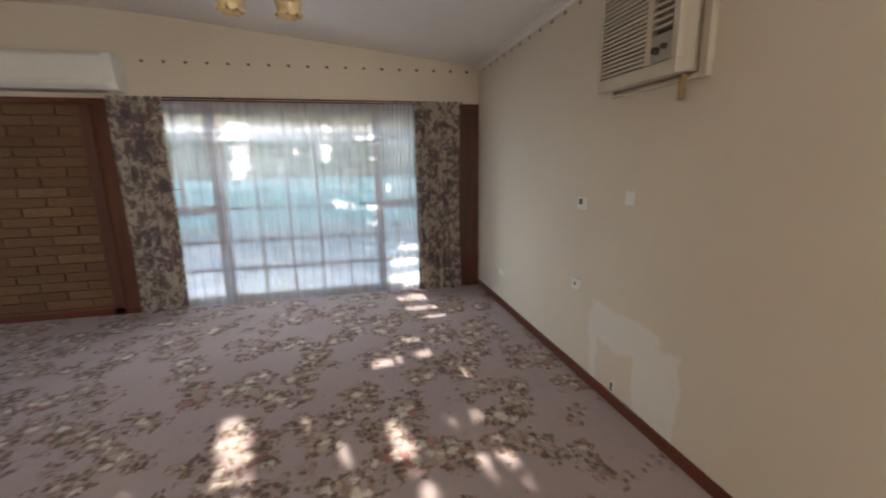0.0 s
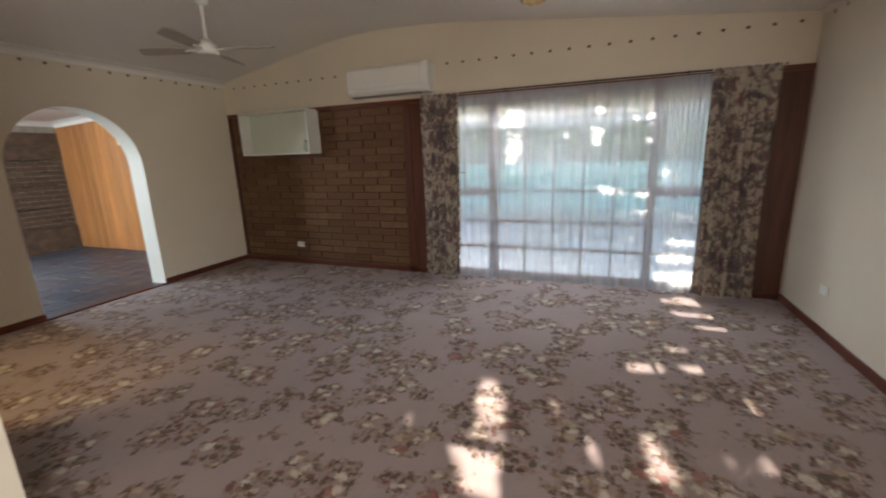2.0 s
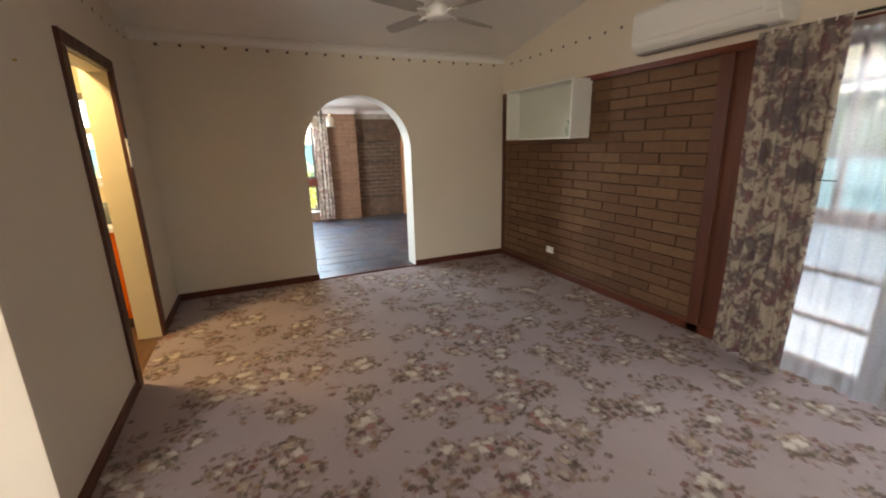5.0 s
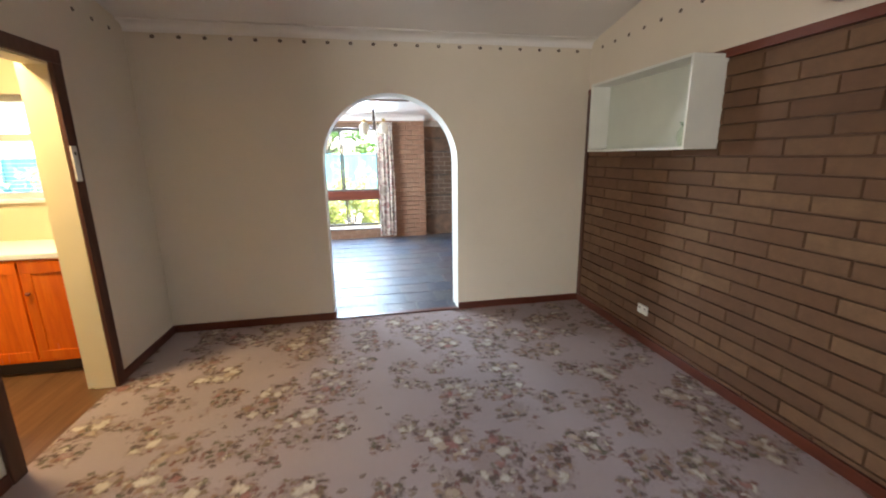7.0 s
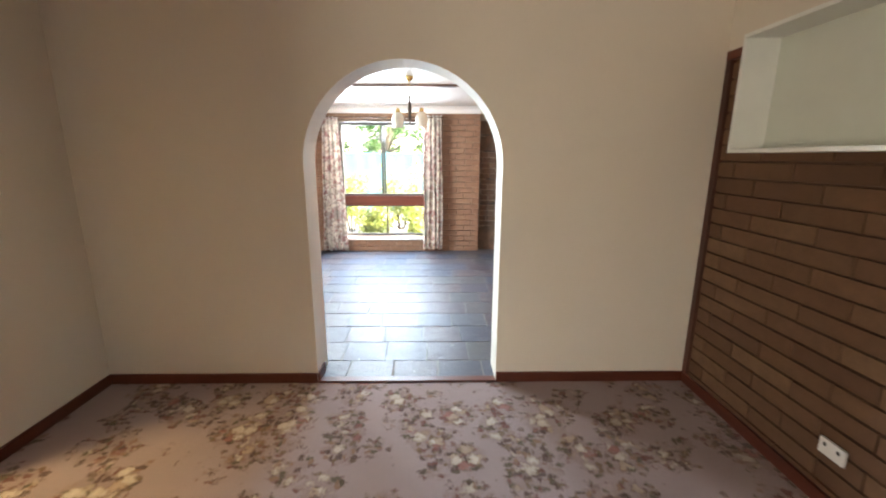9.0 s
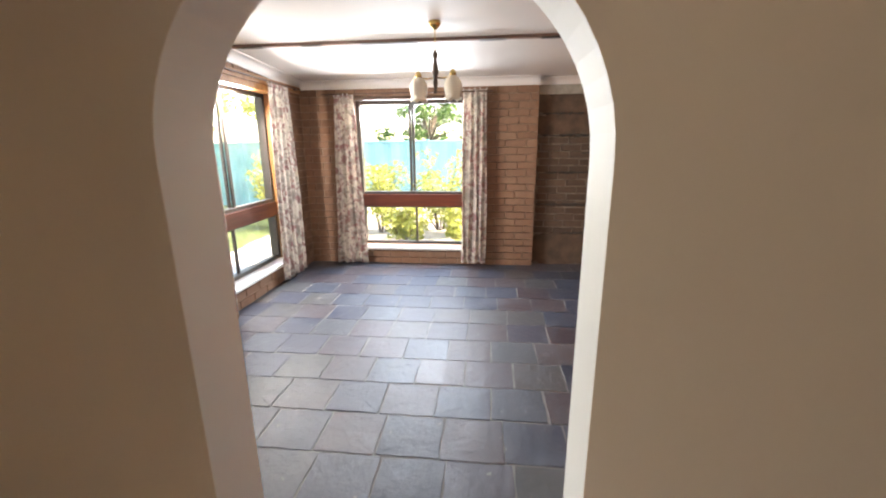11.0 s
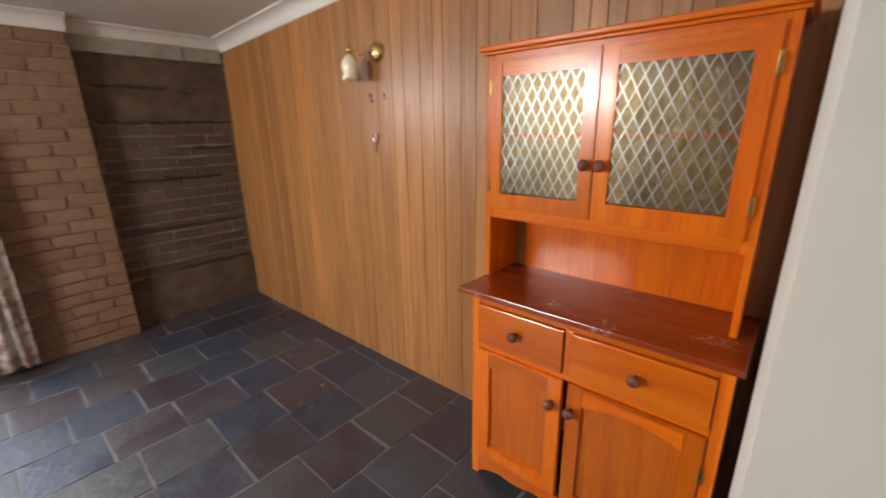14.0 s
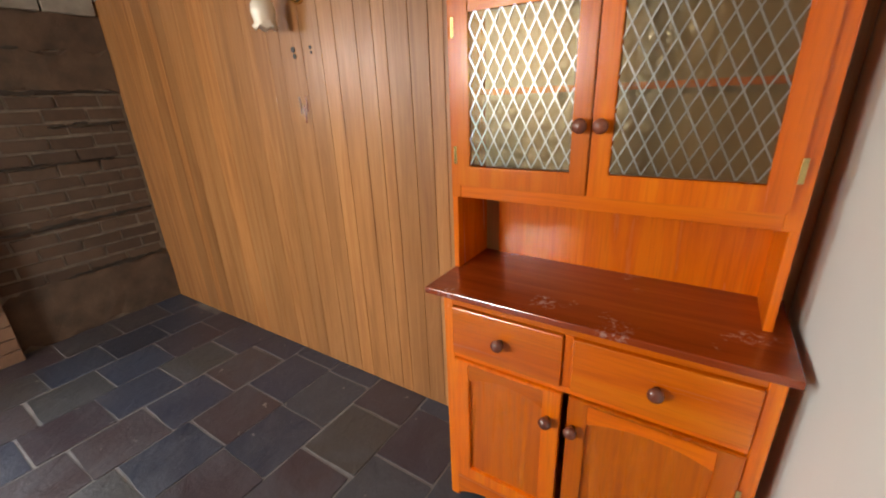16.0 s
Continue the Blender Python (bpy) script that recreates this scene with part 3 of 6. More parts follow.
# ---- trims of the living room ----
def skirting(name, x0, x1, y0, y1, h=0.07):
    along_x = (x1 - x0) > (y1 - y0)
    return structure(name, box_bm(x0, x1, y0, y1, 0.0, h, bevel=0.004), REDWOODX if along_x else REDWOODY, "dark red stained skirting board", "skirting")


skirting("baseboard_arch_left", XA, XA + 0.016, YS, AY0)
skirting("baseboard_arch_right", XA, XA + 0.016, AY1, YN + 0.01)
skirting("baseboard_arch_jamb", XD + 0.10, XA, AY0 - 0.001, AY0 + 0.014)
skirting("baseboard_south_left", XA + 0.016, KX0 - 0.08, YS, YS + 0.016)
skirting("baseboard_south_right", KX1 + 0.08, XRET, YS, YS + 0.016)
skirting("baseboard_return", XRET, XRET + 0.016, YBACK, YS + 0.016)
skirting("baseboard_east", XE - 0.016, XE, -0.9, YN - 0.02)
skirting("baseboard_brick", XA + 0.016, -1.78, YN - 0.012, YN + 0.008)
skirting("baseboard_corner", WX1, XE - 0.016, YN - 0.01, YN + 0.008, 0.05)


def cornice(name, runs, h, d, material=CEIL, label="white plaster cove cornice"):
    """Coved cornice: runs of (start, end, inward normal) with the ceiling's height at both ends."""
    bm = bmesh.new()
    for (ax, ay, az), (bx, by, bz), (nx, ny) in runs:
        prof = [(0.0, -h), (0.010, -h)] + [(0.010 + (d - 0.02) * (1 - math.cos(math.pi / 2 * k / 6)), -h + 0.008 + (h - 0.02) * math.sin(math.pi / 2 * k / 6)) for k in range(7)] + [(d, -0.010), (d, 0.0), (0, 0.0)]
        ra = [bm.verts.new((ax + nx * u, ay + ny * u, az + w)) for u, w in prof]
        rb = [bm.verts.new((bx + nx * u, by + ny * u, bz + w)) for u, w in prof]
        for i in range(len(prof) - 1):
            bm.faces.new((ra[i], rb[i], rb[i + 1], ra[i + 1]))
    bmesh.ops.recalc_face_normals(bm, faces=bm.faces)
    return structure(name, bm, material, label, "cornice", True)


cornice_l = cornice("trim_cornice_living", [((XA, YS, 2.535), (XA, YN, 2.535), (1, 0)), ], 0.072, 0.10)

cornice("trim_cornice_east", [((XE, YN, 2.496), (XE, YBACK, 2.496), (-1, 0))], 0.034, 0.05)

# stencilled border of small dark rosettes under the cornice
DOT = plain("stencil_paint", (0.11, 0.075, 0.06), 0.7)


def rosette(nx, ny):
    bm = bmesh.new()
    tx, ty = -ny, nx
    for k in range(5):
        a = 2 * math.pi * k / 5
        cu, cz, r = 0.010 * math.cos(a), 0.008 * math.sin(a), 0.009
        ring = [bm.verts.new((nx * 0.003 + tx * (cu + r * math.cos(2 * math.pi * i / 7)), ny * 0.003 + ty * (cu + r * math.cos(2 * math.pi * i / 7)), cz + 0.8 * r * math.sin(2 * math.pi * i / 7))) for i in range(7)]
        tip = bm.verts.new((nx * (0.004 + 0.0002 * k) + tx * cu, ny * (0.004 + 0.0002 * k) + ty * cu, cz))
        for i in range(7):
            bm.faces.new((ring[i], ring[(i + 1) % 7], tip))
    return mesh_of("rosette", bm, DOT)


for (ax, ay), (bx, by), (nx, ny) in (((XA, YS + 0.1), (XA, YN - 0.05), (1, 0)), ((XA + 0.1, YN), (XE - 0.05, YN), (0, -1)), ((XE, YN - 0.1), (XE, -1.0), (-1, 0)), ((XRET - 0.1, YS), (XA + 0.1, YS), (0, 1))):
    me = rosette(nx, ny)
    n_ = int(math.hypot(bx - ax, by - ay) / 0.185)
    for k in range(n_):
        ob = new("rosette", me)
        ob.parent = cornice_l
        ob.location = (ax + (bx - ax) * (k + 0.5) / n_, ay + (by - ay) * (k + 0.5) / n_, 2.435)

# timber framing of the brick panel and of the kitchen doorway
structure("trim_brick_left", box_bm(XA, XA + 0.045, YN - 0.006, YN + 0.03, 0.07, WZ1 - 0.05, bevel=0.003), REDWOOD, "dark red timber edge of the brick panel", "trim")
structure("trim_brick_head", box_bm(XA, XE, YN - 0.008, YN + 0.03, WZ1 - 0.05, WZ1, bevel=0.003), REDWOODX, "dark red timber head over brick and window", "trim")
structure("trim_brick_post", box_bm(-2.14, -2.04, YN - 0.012, YN + 0.05, 0.0, WZ1 - 0.05, bevel=0.004), REDWOOD, "dark red timber post beside the brick panel", "trim")
structure("trim_door_kitchen", boxes_bm([(KX0 - 0.075, KX0 + 0.01, YS - 0.005, YS + 0.02, 0, KH + 0.0), (KX1 - 0.01, KX1 + 0.075, YS - 0.005, YS + 0.02, 0, KH + 0.0), (KX0 - 0.075, KX1 + 0.075, YS - 0.005, YS + 0.022, KH, KH + 0.08)], 0.004), REDWOOD, "dark red architrave round the kitchen doorway", "architrave")
structure("trim_door_lining", boxes_bm([(KX0, KX0 + 0.012, YS - 0.13, YS - 0.006, 0, KH), (KX1 - 0.012, KX1, YS - 0.13, YS - 0.006, 0, KH), (KX0 + 0.012, KX1 - 0.012, YS - 0.13, YS - 0.006, KH - 0.012, KH)]), KITCHEN, "pale yellow painted door lining", "trim")

# ---- north window ----
GY = 4.80


def north_window():
    w = thing("window_north", "wide timber window with small panes behind sheer curtains", "window")
    w["kind"] = "structure"
    z1 = WZ1 - 0.05
    fr = [(WX0, WX0 + 0.05, 0.04, z1), (WX1 - 0.05, WX1, 0.04, z1), (WX0, WX1, 0.0, 0.06), (WX0, WX1, z1 - 0.05, z1), (-1.12, -1.02, 0.06, z1 - 0.05), (0.54, 0.63, 0.06, z1 - 0.05)]
    for x0, x1, a, b in fr:
        part("window_frame", box_bm(x0, x1, GY - 0.05, GY + 0.05, a, b, bevel=0.004), REDWOOD, w)
    for x0, x1 in ((WX0 + 0.05, -1.12), (0.63, WX1 - 0.05)):
        part("sash_rail", box_bm(x0, x1, GY - 0.045, GY + 0.035, 0.97, 1.06, bevel=0.004), REDWOODX, w)
        part("sash_rail", box_bm(x0, x1, GY - 0.04, GY + 0.03, 1.98, z1 - 0.05, bevel=0.004), REDWOODX, w)
        xm = (x0 + x1) / 2
        part("glazing_bar", box_bm(xm - 0.014, xm + 0.014, GY - 0.018, GY + 0.018, 1.06, 1.98), REDWOOD, w)
    for z in (0.36, 0.67, 1.02, 1.38, 1.79):
        for x0, x1 in ((WX0 + 0.05, -1.12), (-1.02, 0.54), (0.63, WX1 - 0.05)):
            if z == 1.02 and x0 != -1.02:
                continue
            part("glazing_bar", box_bm(x0, x1, GY - 0.0175, GY + 0.0175, z - 0.014, z + 0.014), REDWOODX, w)
    for x in (-0.70, -0.39, -0.08, 0.23):
        part("glazing_bar", box_bm(x - 0.013, x + 0.013, GY - 0.017, GY + 0.017, 0.06, z1 - 0.05), REDWOOD, w)
    for x0, x1 in ((WX0 + 0.05, -1.12), (-1.02, 0.54), (0.63, WX1 - 0.05)):
        p = part("pane", box_bm(x0, x1, GY - 0.002, GY + 0.002, 0.06, z1 - 0.05), GLASS, w)
        p.visible_shadow = False
    return w


north_window()


def folds(x0, x1, z0, z1, depth, waves, seed, flare=0.0, axis="x", at=0.0, pinch=0.35, nz=26, per=9, tilt=0.0):
    """A hanging cloth with soft irregular folds. Each fold is deep at the hem and pinched at the heading."""
    rng = random.Random(seed)
    bm = bmesh.new()
    n = waves * per
    ph = [rng.uniform(-0.5, 0.5) for _ in range(waves + 2)]
    amp = [rng.uniform(0.6, 1.25) for _ in range(waves + 2)]
    rows = []
    for j in range(nz + 1):
        v = j / nz
        z = z0 + (z1 - z0) * v
        row = []
        for i in range(n + 1):
            u = i / n
            k = u * waves
            w = int(min(k, waves - 1))
            s = math.sin(2 * math.pi * k + ph[w] * math.sin(math.pi * v) + 0.5 * math.sin(3.1 * v + w))
            dd = depth * (pinch + (1 - pinch) * (1 - v) ** 0.6) * (amp[w] * (1 - (k - w)) + amp[w + 1] * (k - w))
            if v > 0.95:
                dd *= 0.6
            x = x0 + (x1 - x0) * u + flare * (u - 0.5) * 2 * (1 - v) + tilt * (1 - v) + 0.012 * math.sin(5 * v + 3 * k) * (1 - v)
            y = at + dd * s + 0.25 * depth * math.sin(4.0 * v + 2.2 * w)
            zz = z + (0.008 * math.sin(k * 3.0) if j == 0 else 0)
            row.append(bm.verts.new((x, y, zz) if axis == "x" else (y, x, zz)))
        rows.append(row)
    for a, b in zip(rows, rows[1:]):
        for i in range(n):
            bm.faces.new((a[i], a[i + 1], b[i + 1], b[i]))
    return bm


def thicken(ob, t):
    m = ob.modifiers.new("thickness", "SOLIDIFY")
    m.thickness = t
    return ob


def drape(name, bm, material, label, group):
    t = thing(name, label, "curtain", group)
    xs, ys, zs = ([v.co[i] for v in bm.verts] for i in range(3))
    top = max(zs)
    # gathered heading tape and its hooks
    tape = bmesh.new()
    loop = sorted((v.co.copy() for v in bm.verts if v.co.z > top - 0.004), key=lambda c: (c.x + c.y))
    rows = [[tape.verts.new(c + Vector((0, 0, dz))) for c in loop] for dz in (-0.035, 0.004)]
    for i in range(len(loop) - 1):
        tape.faces.new((rows[0][i], rows[0][i + 1], rows[1][i + 1], rows[1][i]))
    thicken(part("cloth", bm, material, t, "", True), 0.002)
    thicken(part("heading_tape", tape, material, t, "gathered heading tape", True), 0.006)
    for c in loop[::9]:
        part("hook", box_bm(c.x - 0.004, c.x + 0.004, c.y - 0.004, c.y + 0.004, c.z - 0.01, c.z + 0.02), PLASTIC, t)
    return t


drape("drape", folds(-1.86, -1.41, 0.02, 2.10, 0.030, 6, 3, at=4.575), DRAPE, "printed purple and beige drape drawn open beside the window", "living room drapes")
drape("drape", folds(0.98, 1.48, 0.02, 2.10, 0.030, 7, 8, at=4.575), DRAPE, "printed purple and beige drape near the sunny corner", "living room drapes")
sheer = thing("sheer_curtain", "white sheer net curtain hanging across the whole window", "curtain")
part("cloth", folds(-1.60, 1.15, 0.015, 2.08, 0.020, 30, 5, at=4.645, pinch=0.6, nz=20, per=8), SHEER, sheer, "", True)
sheer_b = thing("sheer_curtain", "white sheer net panel gathered close beside the sunny corner", "curtain")
part("cloth", folds(0.66, 1.20, 0.015, 2.08, 0.022, 12, 6, at=4.615, pinch=0.6, nz=20, per=8), SHEER, sheer_b, "", True)
rod = thing("curtain_track", "thin dark curtain track under the window head", "curtain track")
part("rail", box_bm(-1.88, 1.52, 4.60, 4.62, 2.098, 2.112, bevel=0.003), DARKPL, rod)
for x in (-1.8, -0.9, 0.0, 0.8, 1.45):
    part("bracket", box_bm(x - 0.01, x + 0.01, 4.62, YN, 2.10, 2.12), DARKPL, rod)
wand = thing("curtain_wand", "thin dark draw rod at the drape's edge", "curtain rod")
part("rod", box_bm(-1.42, -1.33, 4.555, 4.561, 1.245, 1.251), DARKPL, wand)


# ---- air conditioners ----
def split_unit():
    t = thing("split_air_conditioner", "long cream wall air conditioner above the brick panel", "air conditioner")
    x0, x1, y0, z0, z1 = -2.74, -1.71, 4.47, 2.14, 2.45
    bm = bmesh.new()
    prof = [(YN, z0 + 0.02), (YN - 0.06, z0), (y0 + 0.05, z0 + 0.01), (y0 + 0.015, z0 + 0.05), (y0, z0 + 0.10), (y0 + 0.005, z1 - 0.03), (y0 + 0.03, z1), (YN, z1)]
    a = [bm.verts.new((x0, y, z)) for y, z in prof]
    b = [bm.verts.new((x1, y, z)) for y, z in prof]
    for i in range(len(prof)):
        j = (i + 1) % len(prof)
        bm.faces.new((a[i], a[j], b[j], b[i]))
    bm.faces.new(a[::-1])
    bm.faces.new(b)
    bmesh.ops.bevel(bm, geom=list(bm.edges), offset=0.006, segments=2, affect="EDGES")
    part("body", bm, PLASTIC, t)
    part("front_panel", box_bm(x0 + 0.03, x1 - 0.10, y0 - 0.006, y0 + 0.02, z0 + 0.085, z1 - 0.035, bevel=0.004), PLASTIC, t)
    part("vane", box_bm(x0 + 0.05, x1 - 0.11, y0 + 0.02, y0 + 0.11, z0 - 0.008, z0 + 0.006, bevel=0.003), plain("grey_vane", (0.30, 0.28, 0.27), 0.45), t, "grey air outlet vane")
    part("side_cap", box_bm(x1 - 0.075, x1 + 0.003, y0 - 0.004, YN, z0 + 0.06, z1 + 0.003, bevel=0.008), PLASTIC, t)
    return t


split_unit()


def window_unit():
    t = thing("window_air_conditioner", "old beige box air conditioner set through the wall", "air conditioner")
    xf, y0, y1, z0, z1 = 1.60, 1.63, 2.19, 1.82, 2.34
    part("casing", box_bm(xf + 0.03, XE, y0 + 0.02, y1 - 0.01, z0 + 0.01, z1 - 0.01, bevel=0.008), ACBEIGE, t)
    fr = bmesh.new()
    for r in ((y0, y1, z0, z0 + 0.06), (y0, y1, z1 - 0.05, z1), (y0, y0 + 0.04, z0 + 0.06, z1 - 0.05), (y1 - 0.02, y1, z0 + 0.06, z1 - 0.05), (y0 + 0.165, y0 + 0.20, z0 + 0.06, z1 - 0.05)):
        add_box(fr, xf, xf + 0.035, r[0], r[1], r[2], r[3], bevel=0.005)
    part("bezel", fr, ACBEIGE, t)
    for k in range(20):
        z = z0 + 0.068 + k * 0.0205
        part("grille_slat", box_bm(xf + 0.004, xf + 0.026, y0 + 0.20, y1 - 0.02, z, z + 0.011), ACBEIGE, t)
    # dark sheet paints in the shade of the hollow behind the slats
    part("grille_shade", box_bm(xf + 0.028, xf + 0.034, y0 + 0.04, y1 - 0.02, z0 + 0.06, z1 - 0.05), DARKPL, t, "dark sheet standing in for the shade behind the grille")
    for k in range(9):
        z = z0 + 0.20 + k * 0.03
        part("louvre", box_bm(xf + 0.002, xf + 0.026, y0 + 0.045, y0 + 0.16, z, z + 0.012), ACBEIGE, t)
    pan = part("control_panel", box_bm(xf + 0.003, xf + 0.027, y0 + 0.042, y0 + 0.162, z0 + 0.064, z0 + 0.175), plain("grey_panel", (0.33, 0.30, 0.26), 0.4), t, "grey control panel")
    part("dial", lathe_bm([(0.0001, -0.022), (0.013, -0.022), (0.017, 0.0), (0.0001, 0.0)], (xf + 0.003, y0 + 0.125, z0 + 0.11), 14, "x"), DARKPL, pan, "dark round dial")
    part("dial", lathe_bm([(0.0001, -0.018), (0.010, -0.018), (0.012, 0.0), (0.0001, 0.0)], (xf + 0.003, y0 + 0.075, z0 + 0.12), 14, "x"), DARKPL, pan, "dark round dial")
    fr2 = bmesh.new()
    for r in ((y0 - 0.05, y0 - 0.01, z0 - 0.02, z1 + 0.03), (y1 + 0.0, y1 + 0.03, z0 - 0.02, z1 + 0.03), (y0 - 0.01, y1, z0 - 0.02, z0 - 0.003)):
        add_box(fr2, XE - 0.03, XE, r[0], r[1], r[2], r[3], bevel=0.003)
    part("surround", fr2, ACBEIGE, t, "painted timber surround")
    part("prop", box_bm(XE - 0.05, XE - 0.03, y0 + 0.05, y0 + 0.075, z0 - 0.10, z0 + 0.005, bevel=0.002), timber("prop_wood", (0.20, 0.13, 0.05), (0.28, 0.19, 0.08), (0.34, 0.24, 0.11), 2), t, "small bare timber prop")
    return t


window_unit()


# ---- small wall fittings ----
def plate(name, label, category, cx, cy, cz, w, h, face, dark=None, depth=0.010):
    """A wall plate. face: the direction it looks in."""
    t = thing(name, label, category)
    fx, fy = face
    if fx:
        bx = (cx, cx + fx * depth) if fx > 0 else (cx + fx * depth, cx)
        part("plate", box_bm(bx[0], bx[1], cy - w / 2, cy + w / 2, cz - h / 2, cz + h / 2, bevel=0.003), PLASTIC, t)
    else:
        by = (cy, cy + fy * depth) if fy > 0 else (cy + fy * depth, cy)
        part("plate", box_bm(cx - w / 2, cx + w / 2, by[0], by[1], cz - h / 2, cz + h / 2, bevel=0.003), PLASTIC, t)
    for du, dz, dw, dh in dark or ():
        e = 0.003
        if fx:
            xx = cx + fx * depth
            part("insert", box_bm(min(xx, xx + fx * e), max(xx, xx + fx * e), cy + du - dw / 2, cy + du + dw / 2, cz + dz - dh / 2, cz + dz + dh / 2), DARKPL, t, "dark insert")
        else:
            yy = cy + fy * depth
            part("insert", box_bm(cx + du - dw / 2, cx + du + dw / 2, min(yy, yy + fy * e), max(yy, yy + fy * e), cz + dz - dh / 2, cz + dz + dh / 2), DARKPL, t, "dark insert")
    return t


plate("thermostat", "white wall control with a small dark display", "thermostat", XE, 2.47, 1.195, 0.085, 0.085, (-1, 0), [(0.0, 0.008, 0.035, 0.035)], 0.022)
plate("wall_socket", "white surface wall socket on the cream wall", "socket", XE, 2.48, 0.645, 0.075, 0.075, (-1, 0), [(0.0, 0.0, 0.018, 0.022)], 0.028)
plate("cable_plate", "small grey cable plate low on the scrubbed wall", "wall plate", XE, 2.05, 0.115, 0.03, 0.07, (-1, 0), [(0.0, 0.0, 0.018, 0.05)], 0.008)
plate("wall_socket", "white double socket near the window corner", "socket", XE, 3.91, 0.35, 0.11, 0.07, (-1, 0), None, 0.010)
plate("wall_socket", "white double socket on the brick panel", "socket", -3.85, YN + 0.0, 0.28, 0.115, 0.072, (0, -1), [(-0.03, 0.012, 0.012, 0.014), (0.03, 0.012, 0.012, 0.014)], 0.014)
plate("blank_plate", "cream painted blanking plate on the wall", "wall plate", XE, 2.02, 1.26, 0.075, 0.075, (-1, 0), None, 0.006)
plate("light_switch", "tall white switch plate beside the kitchen doorway", "light switch", -4.02, YS + 0.021, 1.49, 0.05, 0.21, (0, 1), [(0.0, 0.06, 0.014, 0.022)], 0.010)
hook = thing("wall_hook", "small metal picture hook on the cream wall", "hook")
part("nail", lathe_bm([(0.0001, 0.0), (0.005, 0.0), (0.006, 0.012), (0.0001, 0.014)], (-2.60, YS, 1.88), 8, "y"), BRASS, hook)

# white cabinet fixed on the brick
BOARD = plain("white_satin_board", (0.54, 0.56, 0.48), 0.34, 0, 0.04)
BOARD.node_tree.nodes["Principled BSDF"].inputs["Specular IOR Level"].default_value = 0.12


def white_cabinet():
    t = thing("wall_cabinet", "white painted open wall cabinet on the brick panel", "cabinet")
    x0, x1, y0, y1, z0, z1 = -4.47, -3.36, 4.455, YN + 0.02, 1.525, 2.075
    bm = boxes_bm([(x0, x1, y0, y1, z0, z0 + 0.018), (x0, x1, y0, y1, z1 - 0.018, z1), (x0, x0 + 0.018, y0, y1, z0 + 0.018, z1 - 0.018), (x1 - 0.018, x1, y0, y1, z0 + 0.018, z1 - 0.018)], 0.002)
    part("carcass", bm, GLOSSW, t)
    part("back_panel", box_bm(x0 + 0.004, x1 - 0.004, y1 - 0.075, y1 - 0.065, z0 + 0.004, z1 - 0.004), BOARD, t, "pale satin back board")
    return t


white_cabinet()
vase = thing("glass_vase", "small clear glass vase standing in the white wall cabinet", "vase")
pr = [(0.0, 0.0), (0.026, 0.0), (0.033, 0.012), (0.047, 0.045), (0.050, 0.065), (0.042, 0.092), (0.027, 0.115), (0.024, 0.128), (0.038, 0.148)]
thicken(part("bowl", lathe_bm([(max(r, 0.0001), 1.544 + h) for r, h in pr[:-1]], (-3.45, 4.53, 0), 24), glass_mat("vase_glass", (0.93, 0.96, 0.92)), vase, "", True), 0.002)
part("rim", lathe_bm([(0.023, 1.670), (0.030, 1.682), (0.038, 1.692), (0.036, 1.694), (0.027, 1.684), (0.020, 1.672)], (-3.45, 4.53, 0), 24), glass_mat("vase_rim", (0.82, 0.86, 0.80)), vase, "flared glass rim", True)


# ---- ceiling fan and lamps ----
def ceiling_fan(cx, cy):
    t = thing("ceiling_fan", "white four-blade ceiling fan with a round motor", "ceiling fan")
    z, top_z = 2.44, living_ceiling(cx)
    W = PLASTIC
    part("canopy", lathe_bm([(0.0001, top_z), (0.06, top_z), (0.055, top_z - 0.03), (0.02, top_z - 0.055), (0.0001, top_z - 0.055)], (cx, cy, 0), 20), W, t, "", True)
    part("rod", lathe_bm([(0.0001, top_z - 0.05), (0.013, top_z - 0.05), (0.013, z + 0.05), (0.0001, z + 0.05)], (cx, cy, 0), 12), W, t)
    motor = part("motor", lathe_bm([(0.0001, z + 0.065), (0.035, z + 0.06), (0.05, z + 0.035), (0.085, z + 0.02), (0.088, z - 0.045), (0.075, z - 0.058), (0.0001, z - 0.06)], (cx, cy, 0), 24), W, t, "", True)
    part("vent_ring", lathe_bm([(0.0001, z + 0.034), (0.052, z + 0.034), (0.056, z + 0.026), (0.0001, z + 0.026)], (cx, cy, 0), 20), DARKPL, motor, "dark slot round the motor")
    for k in range(4):
        a = math.radians(20 + 90 * k)
        u, w = Vector((math.cos(a), math.sin(a), 0)), Vector((-math.sin(a), math.cos(a), 0))
        c = Vector((cx, cy, z - 0.02))
        bm = bmesh.new()
        top = []
        for r, hw in ((0.17, 0.045), (0.22, 0.058), (0.40, 0.064), (0.54, 0.062), (0.58, 0.045), (0.595, 0.02)):
            for s in (-1, 1):
                top.append(bm.verts.new(c + u * r + w * hw * s + Vector((0, 0, 0.012 * s))))
        for i in range(0, len(top) - 2, 2):
            bm.faces.new((top[i], top[i + 1], top[i + 3], top[i + 2]))
        blade = part("blade", bm, plain("grey_blade", (0.36, 0.32, 0.28), 0.4), t, "grey-beige fan blade")
        thicken(blade, 0.008)
        part("blade_arm", tube_bm([c + u * 0.07 + Vector((0, 0, -0.005)), c + u * 0.13 + Vector((0, 0, 0.004)), c + u * 0.20], [0.012, 0.009, 0.012], 6), W, blade)
    return t


ceiling_fan(-3.18, 3.01)


